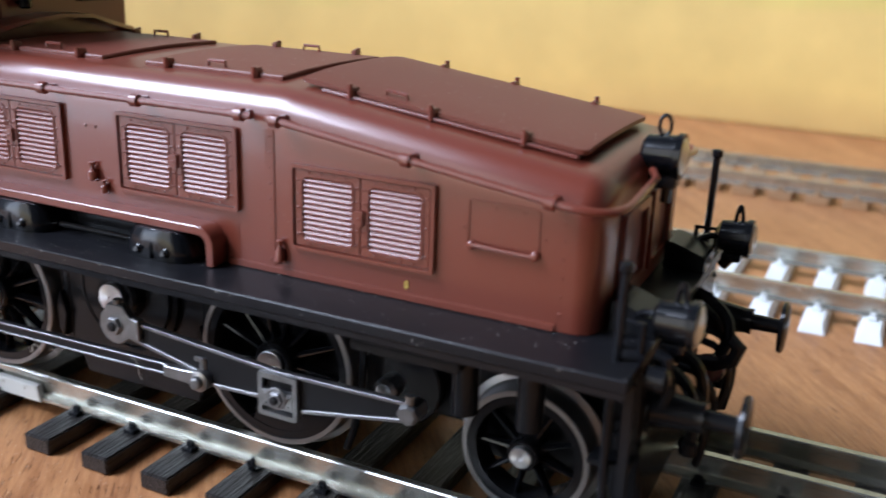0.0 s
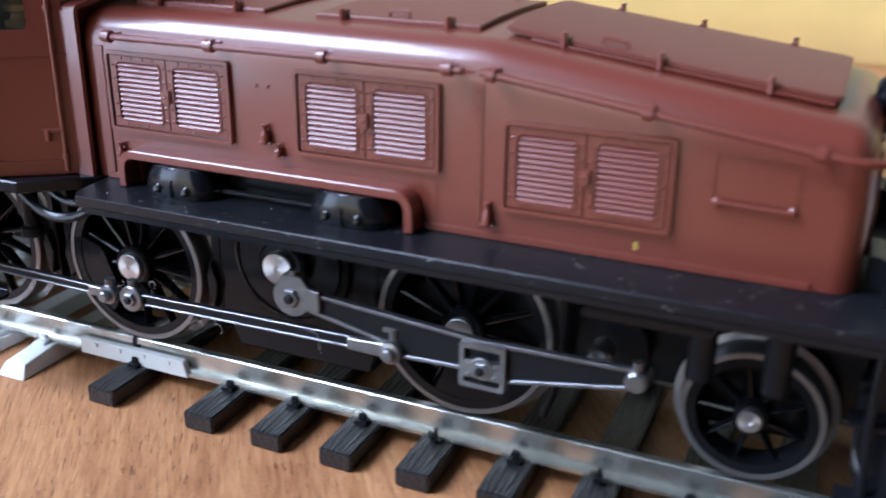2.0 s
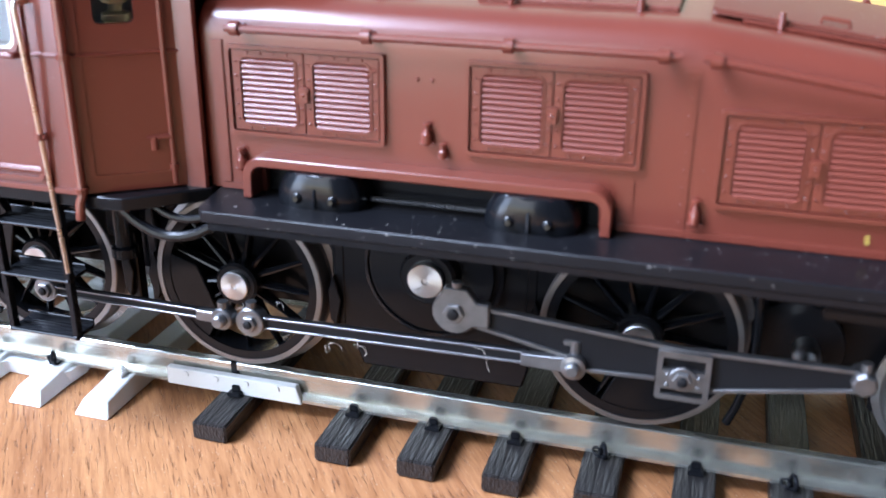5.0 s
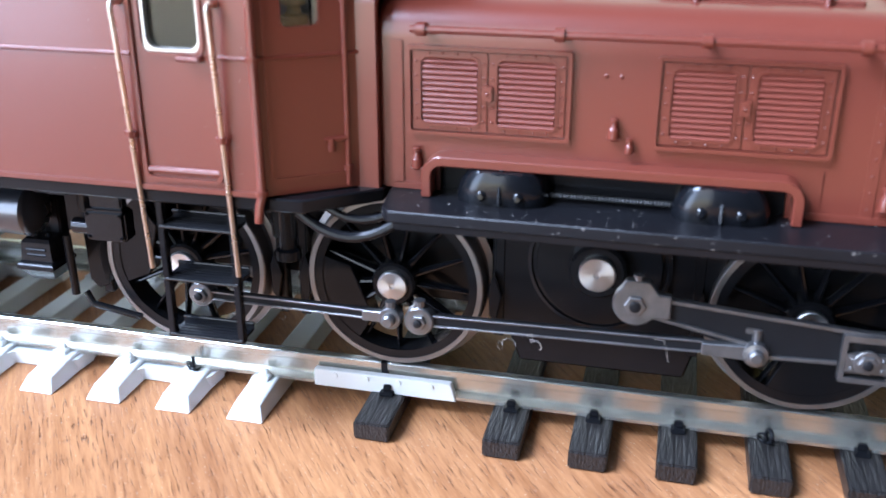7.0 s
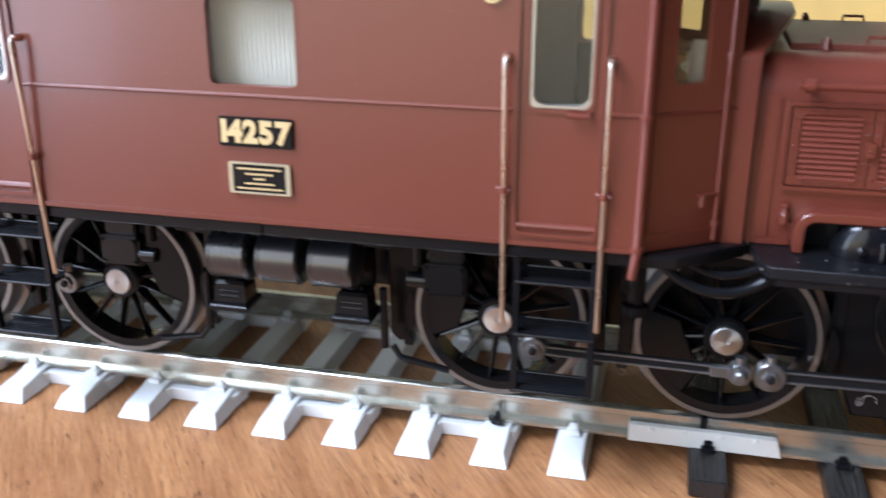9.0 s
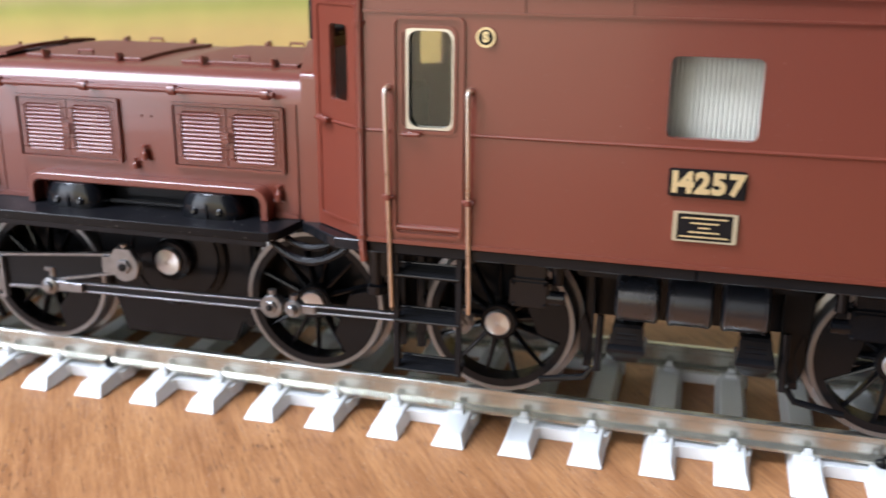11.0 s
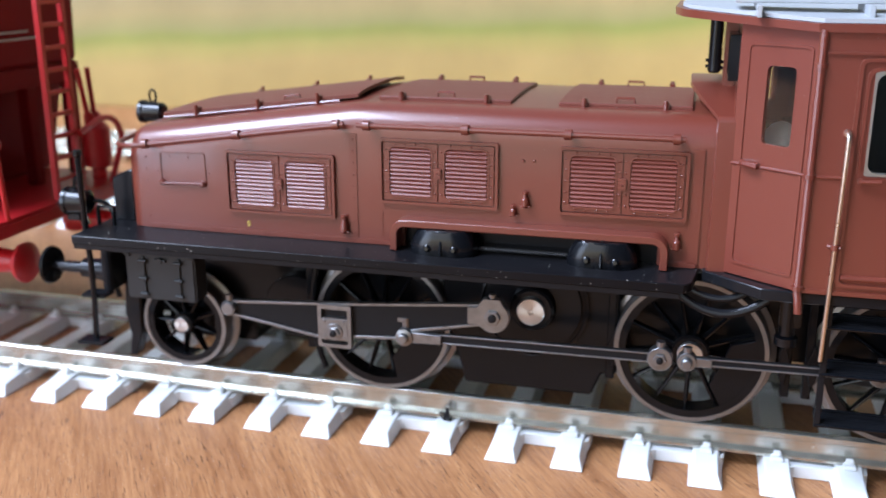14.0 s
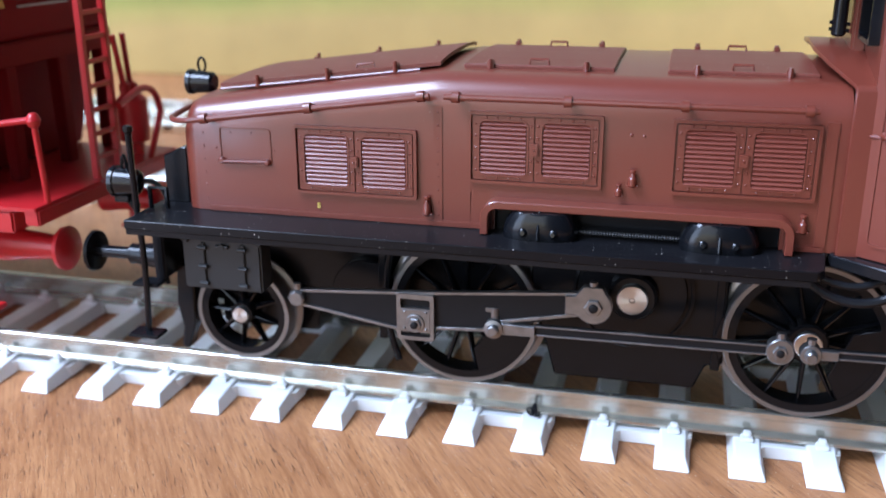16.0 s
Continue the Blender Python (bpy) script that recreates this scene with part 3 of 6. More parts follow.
for k in range(24):
    x = 78.2 + 7.3 * k
    near = -15.2 if x < 98 or x > 125 else branch_y(x) - 24
    far = 15.2 if x < 96 else 21.5
    bm = box(bmesh.new(), -1.6, 1.6, near, far, 0, 1.72, 0.16)
    sl = part("sleeper", as_mesh("sleeper", bm, SLEEPER, Vector()), None, turnout, m=Matrix.Translation((x, 0, 0.02)))
    seat_clips(sl, B_CLIP, (-8.72, 8.72), 1.70, L_CLIP if k == 1 else None)
for k in range(13):
    x = 91.0 - 7.3 * k
    y = branch_y(x) - 9.5
    m = Matrix.Translation((x + 3.6, y, 0.03)) @ Matrix.Rotation(AX, 4, "Z")
    sl = part("sleeper", B_SLEEPER, None, turnout, m=m)
    seat_clips(sl, B_CLIP, (-8.72, 8.72), 1.70)
for y in (-8.72, 8.72):
    part("rail", rail_mesh([(37.8, y), (290, y)]), RAIL, turnout)
part("rail", rail_mesh([(x, branch_y(x)) for x in (-12, 20, 60, 90, 106.5)]), RAIL, turnout)
part("rail", rail_mesh([(x, branch_y(x) - 19.0) for x in (-12, 20, 60, 90, 118, 140)]), RAIL, turnout)
part("check_rail", rail_mesh([(x, 15.6 + 0.0006 * (x - 100) ** 2 * 0.2) for x in (99, 120, 160, 220, 290)]), RAIL, turnout)
part("frog_nose", rail_mesh([(112, -6.9), (132, -1.0), (150, 3.4), (172, 6.9)]), RAIL, turnout)

plain_track("siding_track", (0, 70, 0), 0.0, [-259.5 + 7.02 * k for k in range(82)], W_SLEEPER, W_CLIP, 1.70, (-262, 320), "siding track with white plastic sleepers behind the locomotive")
plain_track("far_track", (0, 133, 0), radians(1.5), [-259.0 + 7.02 * k for k in range(82)], T_SLEEPER, T_CLIP, 1.70, (-262, 320), "farther track with tan sleepers before the backdrop")


# ---- the locomotive ----
loco = thing("locomotive", (0, 0, RAIL_TOP), "brown model electric locomotive with long sloping hoods, on the track", "model locomotive")
AXLE = 12.3
HOOD_Y, CAB_Y = 12.15, 17.75


def hood_top(x):
    return 37.0 if x <= 75 else 37.0 - 0.138 * (x - 75)


def hood_shell(sg):
    """Rounded hood, flat as far as the knee, then sloping down to a rounded nose."""
    bm = bmesh.new()
    stations = [(38.6, 0), (56, 0), (71.6, 0), (71.7, 0), (73.6, 0), (75, 0), (76.4, 0), (82, 0), (90, 0), (100.0, 0)]
    stations += [(100.0 + 1.9 * math.sin(a), 1.9 * (1 - math.cos(a))) for a in (radians(15 * k) for k in range(1, 7))]
    rows = []
    for x, cut in stations:
        w, top = HOOD_Y - cut, hood_top(x) - cut * 0.9
        if abs(x - 75) < 1.5:
            top -= 0.04
        zb, r = (25.9 if x < 71.65 else 22.3), 2.9
        prof = [(-w, zb), (-w, (zb + top - r) / 2), (-w, top - r)]
        prof += [(-(w - r) - r * math.cos(a), top - r + r * math.sin(a)) for a in (radians(90 * k / 8) for k in range(1, 9))]
        prof += [(-(w - r) * 0.5, top + 0.2), (0, top + 0.28)]
        prof += [(-y, z) for y, z in prof[-2::-1]]
        rows.append([bm.verts.new((sg * x, y, z)) for y, z in prof])
    k = len(rows[0])
    for a, b in zip(rows, rows[1:]):
        for i in range(k - 1):
            bm.faces.new((a[i], a[i + 1], b[i + 1], b[i]))
        bm.faces.new((a[k - 1], a[0], b[0], b[k - 1]))
    bm.faces.new(rows[0])
    bm.faces.new(rows[-1][::-1])
    return bm


def louvre_meshes():
    """Shared pieces of a two-leaf louvred hatch, centred on its middle, facing the near side."""
    frame_bm = ring(bmesh.new(), rounded(-6.25, 6.25, -3.42, 3.42, 0.25, 2), rounded(-5.96, 5.96, -3.13, 3.13, 0.2, 2), "y", -0.42, 0.1)
    leaf = bmesh.new()
    ring(leaf, rounded(-2.86, 2.86, -3.02, 3.02, 0.12, 4), rounded(-2.25, 2.25, -2.58, 2.58, 0.55, 4), "y", -0.24, 0.1)
    ring(leaf, rounded(-2.38, 2.38, -2.7, 2.7, 0.62, 4), rounded(-2.22, 2.22, -2.55, 2.55, 0.52, 4), "y", -0.34, -0.2)
    prism(leaf, rounded(-2.3, 2.3, -2.65, 2.65, 0.5, 3), "y", -0.04, 0.1)
    for u in (-2.6, 2.6):
        for v in (-2.2, -1.1, 0.0, 1.1, 2.2):
            rivet(leaf, (u, -0.23, v), 0.13, 0.1)
    for v in (-2.86, 2.86):
        for u in (-1.6, -0.55, 0.55, 1.6):
            rivet(leaf, (u, -0.23, v), 0.13, 0.1)
    slat = prism(bmesh.new(), [(-0.02, -0.215), (-0.24, -0.205), (-0.30, -0.16), (-0.30, -0.10), (-0.20, 0.03), (-0.08, 0.16), (-0.02, 0.215)], "x", -2.12, 2.12)
    latch = box(bmesh.new(), -0.42, 0.42, -0.62, -0.2, -0.6, 0.6, 0.1)
    rivet(latch, (0, -0.6, 0), 0.14, 0.1)
    z = Vector()
    return [as_mesh(n, b, SATIN if n == "slat" else BROWN, z) for n, b in (("louvre_frame", frame_bm), ("leaf", leaf), ("slat", slat), ("latch", latch))]


LF, LL, LS, LK = louvre_meshes()


def sub(name, me, parent, at, turn=0.0):
    ob = new(name, me)
    ob.parent = parent
    m = Matrix.Rotation(turn, 4, "Z")
    m.translation = Vector(at) * MM
    ob.matrix_basis = m
    return ob


def louvred_hatch(x, z, side):
    m = Matrix.Translation((x, side * HOOD_Y, z)) @ Matrix.Rotation(0 if side < 0 else math.pi, 4, "Z")
    hatch = part("louvred_hatch", LF, None, loco, m=m)
    for u in (-2.93, 2.93):
        sub("leaf", LL, hatch, (u, 0, 0))
        for k in range(12):
            sub("slat", LS, hatch, (u, 0, -2.34 + 0.425 * k))
    sub("latch", LK, hatch, (0, 0, 0))


def small_lever(bm, x, z, y, h=1.5, r=0.3):
    """Bottle-shaped valve on a short stub, with a knob on top."""
    rod(bm, (x, y + 0.3, z), (x, y - 0.35, z), r * 0.8, 10)
    lathe(bm, (x, y - 0.35, z - h * 0.5), (0, 0, 1), [(0, r * 0.7), (h * 0.1, r * 1.25), (h * 0.5, r * 1.25), (h * 0.62, r * 0.75), (h * 0.8, r * 0.65), (h * 0.85, r), (h * 0.97, r), (h, r * 0.5)], 12)
    rod(bm, (x - r * 1.7, y - 0.35, z - h * 0.42), (x + r * 1.7, y - 0.35, z - h * 0.42), r * 0.45, 8)


def hood(sg):
    part("hood_shell", hood_shell(sg), BROWN, loco)
    for side in (-1, 1):
        # lower side wall with the motor opening
        bm = bmesh.new()
        x0 = 38.6 if sg > 0 else -71.7
        hole = (4.8, 30.7, 22.3, 24.75) if sg > 0 else (2.4, 28.3, 22.3, 24.75)
        wall(bm, (x0, side * HOOD_Y, 0), (1, 0, 0), (0, -side, 0), 33.1, 22.3, 25.9, 0.7, [hole])
        part("side_wall", bm, BROWN, loco)
        # arched canopy over the opening
        outer = [(42.3, 22.3), (42.3, 24.0)] + [(43.9 - 1.6 * math.cos(a), 24.0 + 1.6 * math.sin(a)) for a in (radians(90 * k / 6) for k in range(1, 7))]
        outer += [(68.8 + 1.6 * math.sin(a), 24.0 + 1.6 * math.cos(a)) for a in (radians(90 * k / 6) for k in range(0, 7))] + [(70.4, 22.3)]
        inner = [(x + (0.75 if x < 56 else -0.75), z) if z < 24.01 else (43.9 - 0.85 * math.cos(radians(90 * (i - 1) / 6)), 24.0 + 0.85 * math.sin(radians(90 * (i - 1) / 6))) if x < 56 else (68.8 + 0.85 * math.sin(radians(90 * (i - 8) / 6)), 24.0 + 0.85 * math.cos(radians(90 * (i - 8) / 6))) for i, (x, z) in enumerate(outer)]
        poly = [(sg * x, z) for x, z in outer] + [(sg * x, z) for x, z in inner[::-1]]
        part("motor_canopy", prism(bmesh.new(), poly, "y", side * 11.6, side * 14.0, 0.08), BROWN, loco)
        bm = box(bmesh.new(), sg * 43, sg * 69.6, side * 11.0, side * 11.4, 22.2, 25.6)
        part("motor_back", bm, BLACK, loco)
        bm = lathe(bmesh.new(), (sg * 51.9, side * 12.5, 22.75), (sg, 0, 0), [(0.13 * k, 0.27 if k % 2 else 0.15) for k in range(78)], 8)
        part("beaded_bar", bm, RODEDGE, loco)
        for xc in (48.6, 64.75):
            bm = bmesh.new()
            lathe(bm, (sg * xc, side * 10.0, 22.55), (0, side, 0), [(0, 3.4), (3.2, 3.38), (3.8, 3.26), (4.2, 3.0), (4.5, 2.6), (4.7, 2.05), (4.82, 1.4), (4.88, 0.7)], 32)
            for v in list(bm.verts):
                v.co.z = min(max(v.co.z, 22.25), 24.82)
                v.co.x = sg * xc + (v.co.x - sg * xc) * 1.05
            tube(bm, [(sg * xc, side * 13.9, 24.8), (sg * xc, side * 14.5, 24.3), (sg * xc, side * 14.85, 23.4), (sg * xc, side * 14.95, 22.4)], 0.17, 8)
            for dx in (-1.4, 1.4):
                lathe(bm, (sg * xc + dx, side * 14.3, 22.95), (0, side, 0.15), [(0, 0.42), (0.6, 0.42), (0.72, 0.3), (0.74, 0.22), (0.95, 0.2)], 12)
            box(bm, sg * xc - 1.2, sg * xc + 1.2, side * 12.4, side * 13.5, 24.3, 24.8, 0.12)
            part("motor_cap", bm, GLOSS, loco, "glossy black domed motor cap")
        # louvred hatches
        for xc, zc in ((47.1, 30.3), (65.65, 30.3), (83.15, 28.2)):
            louvred_hatch(sg * xc, zc, side)
        # pipes along the shoulder with their clips
        y = side * 13.3
        pipe = part("pipe", tube(bmesh.new(), [(sg * 41.4, y, 35.05), (sg * 74.0, y, 35.05)], 0.28), BROWN, loco)
        for x in (42.2, 52.4, 62.6, 72.9):
            bm = lathe(bmesh.new(), (sg * x - 0.35, y, 35.05), (1, 0, 0), [(0, 0.52), (0.7, 0.52)], 12)
            box(bm, sg * x - 0.28, sg * x + 0.28, side * 11.8, side * 13.2, 34.75, 35.25, 0.08)
            part("clip", bm, BROWN, pipe)
        rail_pts = [(sg * 75.4, y, 35.05), (sg * 98.2, y, 31.95)]
        rail_pts += bend((sg * 99.4, y, 31.8), (sg * 103.1, y + side * 0.1, 31.4), (sg * 103.1, side * 9.6, 31.7), 10)
        rail_pts += [(sg * 103.1, side * 3.5, 32.2), (sg * 102.4, side * 1.9, 32.4)]
        pipe = part("grab_pipe", tube(bmesh.new(), rail_pts, 0.29), BROWN, loco)
        for x, z in ((76.2, 34.95), (87.4, 33.42), (98.4, 31.92)):
            bm = lathe(bmesh.new(), (sg * x - 0.35, y, z), (1, 0, -0.13 * sg), [(0, 0.52), (0.7, 0.52)], 12)
            box(bm, sg * x - 0.28, sg * x + 0.28, side * 11.8, side * 13.2, z - 0.25, z + 0.25, 0.08)
            part("clip", bm, BROWN, pipe)
        # seams and rivets
        bm = box(bmesh.new(), sg * 74.4, sg * 75.3, side * 12.1, side * 12.24, 22.4, 34.0, 0.05)
        for k in range(9):
            rivet(bm, (sg * 74.85, side * 12.22, 23.4 + 1.25 * k), 0.13, 0.08, (0, side, 0))
        part("seam_strip", bm, BROWN, loco)
        bm = bmesh.new()
        for k in range(6):
            rivet(bm, (sg * 99.2, side * 12.14, 23.6 + 1.35 * k), 0.12, 0.08, (0, side, 0))
        part("nose_rivets", bm, BROWN, loco)
        bm = box(bmesh.new(), sg * 39.5, sg * 40.5, side * 12.1, side * 12.3, 22.4, 34.0, 0.05)
        for k in range(13):
            rivet(bm, (sg * 40.0, side * 12.27, 23.2 + 0.8 * k), 0.1, 0.05, (0, side, 0))
        part("seam_strip", bm, BROWN, loco)
        for a, b in ((70.6, 99.0), (39.6, 42.2)):
            part("skirting", box(bmesh.new(), sg * a, sg * b, side * 12.1, side * 12.38, 22.28, 22.85, 0.08), BROWN, loco)
        # inspection panel with its bar handle
        bm = ring(bmesh.new(), rounded(min(sg * 91.9, sg * 97.4), max(sg * 91.9, sg * 97.4), 27.2, 31.0, 0.3, 2), rounded(min(sg * 91.9, sg * 97.4) + 0.12, max(sg * 91.9, sg * 97.4) - 0.12, 27.32, 30.88, 0.2, 2), "y", side * 12.1, side * 12.24)
        panel = part("inspection_panel", bm, BROWN, loco)
        bm = tube(bmesh.new(), [(sg * 92.3, side * 12.5, 27.7), (sg * 97.2, side * 12.5, 27.55)], 0.16, 8)
        for x in (92.3, 97.2):
            lathe(bm, (sg * x, side * 12.1, 27.62), (0, side, 0), [(0, 0.34), (0.4, 0.34), (0.55, 0.2)], 10)
        part("handle", bm, BROWN, panel)
        bm = bmesh.new()
        for x, z in ((94.0, 30.5), (96.2, 30.5), (91.6, 28.8), (97.8, 28.8)):
            rivet(bm, (sg * x, side * 12.15, z), 0.12, 0.08, (0, side, 0))
        part("bolts", bm, BROWN, panel)
        # valve levers and bolts
        for x, z, h in ((75.9, 24.3, 2.0), (56.6, 28.2, 1.7), (57.8, 27.0, 1.2), (41.6, 24.9, 1.8)):
            bm = bmesh.new()
            small_lever(bm, sg * x, z, -12.2 if side < 0 else 12.9, h, 0.3 if h > 1.5 else 0.24)
            part("valve_lever", bm, BROWN, loco)
        bm = bmesh.new()
        for x in (55.8, 56.9):
            rivet(bm, (sg * x, side * 12.15, 32.05), 0.17, 0.14, (0, side, 0))
        part("bolt", bm, BROWN, loco)
    lettering("letter", "S", 0.8, loco, (sg * 87.1, -12.2, 23.5), YELLOW, 0.05)
    # roof lids with straps and loop grips
    for a, b in ((41.0, 54.2), (59.0, 73.3)):
        bm = prism(bmesh.new(), [(-8.0, 36.7), (-8.0, 37.4), (-4, 37.58), (0, 37.64), (4, 37.58), (8.0, 37.4), (8.0, 36.7)], "x", sg * a, sg * b, 0.1)
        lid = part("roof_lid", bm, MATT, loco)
        for side in (-1, 1):
            for x in (a + 2.6, b - 2.6):
                bm = box(bmesh.new(), sg * x - 0.3, sg * x + 0.3, side * 7.4, side * 8.4, 36.9, 37.85, 0.12)
                rod(bm, (sg * x, side * 8.3, 36.7), (sg * x, side * 8.3, 37.95), 0.22, 8)
                part("strap", bm, BROWN, lid)
            xm = sg * (a + b) / 2
            part("grip", tube(bmesh.new(), [(xm - 0.9, side * 7.2, 37.4), (xm - 0.85, side * 7.2, 37.9), (xm + 0.85, side * 7.2, 37.9), (xm + 0.9, side * 7.2, 37.4)], 0.14, 6), BROWN, lid)
    lid_z = lambda x: 37.55 - 0.1255 * (x - 75.5)
    bm = bmesh.new()
    stations = [(75.5, 8.35), (80.0, 8.35), (85.0, 8.35), (90.0, 8.35), (94.0, 8.35), (98.3, 8.35), (98.8, 8.2), (99.1, 7.8)]
    rows = []
    for x, half in stations:
        arch = 0.42 - 0.2 * (x - 75.5) / 23.6
        crown = [(half * u, lid_z(x) + arch * (1 - abs(u) ** 3)) for u in (-1, -0.94, -0.84, -0.65, -0.35, 0, 0.35, 0.65, 0.84, 0.94, 1)]
        rows.append([bm.verts.new((sg * x, y, z)) for y, z in crown] + [bm.verts.new((sg * x, y, z - 0.36)) for y, z in crown[::-1]])
    for a, b in zip(rows, rows[1:]):
        for i in range(22):
            bm.faces.new((a[i], a[(i + 1) % 22], b[(i + 1) % 22], b[i]))
    bm.faces.new(rows[0])
    bm.faces.new(rows[-1][::-1])
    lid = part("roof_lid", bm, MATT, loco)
    for side in (-1, 1):
        for x in (80.0, 87.0, 94.5):
            z = lid_z(x)
            bm = box(bmesh.new(), sg * x - 0.3, sg * x + 0.3, side * 7.6, side * 8.75, z - 0.6, z + 0.25, 0.12)
            rod(bm, (sg * x, side * 8.7, z - 0.7), (sg * x, side * 8.7, z + 0.55), 0.22, 8)
            part("strap", bm, BROWN, lid)
        part("hinge_wire", tube(bmesh.new(), [(sg * 77.5, side * 8.62, lid_z(77.5) - 0.5), (sg * 98.6, side * 8.62, lid_z(98.6) - 0.5)], 0.15, 6), BROWN, lid)
    part("grip", tube(bmesh.new(), [(sg * 82.5, -7.4, lid_z(82.5)), (sg * 82.6, -7.4, lid_z(82.5) + 0.45), (sg * 84.3, -7.4, lid_z(84.3) + 0.45), (sg * 84.4, -7.4, lid_z(84.4))], 0.14, 6), BROWN, lid)
    # nose doors
    for y0, y1 in ((-7.6, -0.6), (0.6, 7.6)):
        bm = ring(bmesh.new(), rounded(y0, y1, 23.6, 30.2, 0.3, 2), rounded(y0 + 0.7, y1 - 0.7, 24.3, 29.5, 0.2, 2), "x", sg * 101.8, sg * 102.3)
        part("nose_door", bm, BROWN, loco)
    # bent sheet collar where the hood meets the cab, its top edge reaching forward
    def collar_profile(w, top, r):
        half = [(-w, 22.3), (-w, 30.0), (-w, top - r)]
        half += [(-(w - r) - r * math.cos(a), top - r + r * math.sin(a)) for a in (radians(75 * k / 6) for k in range(1, 7))]
        half += [(-w * 0.6, top + 1.05), (-w * 0.33, top + 2.0)]
        return half + [(0.0, top + 2.3)] + [(-y, z) for y, z in half[::-1]]

    outer, inner = collar_profile(13.1, 37.4, 0.7), collar_profile(12.75, 37.05, 0.45)
    bm = bmesh.new()
    front = lambda y: 38.6 + 2.9 * min(1.0, (13.1 - abs(y)) / 9.0)
    rows = [[bm.verts.new((sg * (36.9 if back else front(y)), y, z)) for y, z in prof] for prof, back in ((outer, True), (outer, False), (inner, False), (inner, True))]
    for a, b in zip(rows, rows[1:] + rows[:1]):
        for n in range(len(outer) - 1):
            bm.faces.new((a[n], a[n + 1], b[n + 1], b[n]))
    for n in (0, -1):
        bm.faces.new([row[n] for row in rows])
    part("collar", bm, BROWN, loco)
    part("cab_front", prism(bmesh.new(), [(-12.7, 22.3), (12.7, 22.3), (12.7, 36.6), (0, 38.5), (-12.7, 36.6)], "x", sg * 36.9, sg * 37.4), BROWN, loco)


hood(1)
hood(-1)


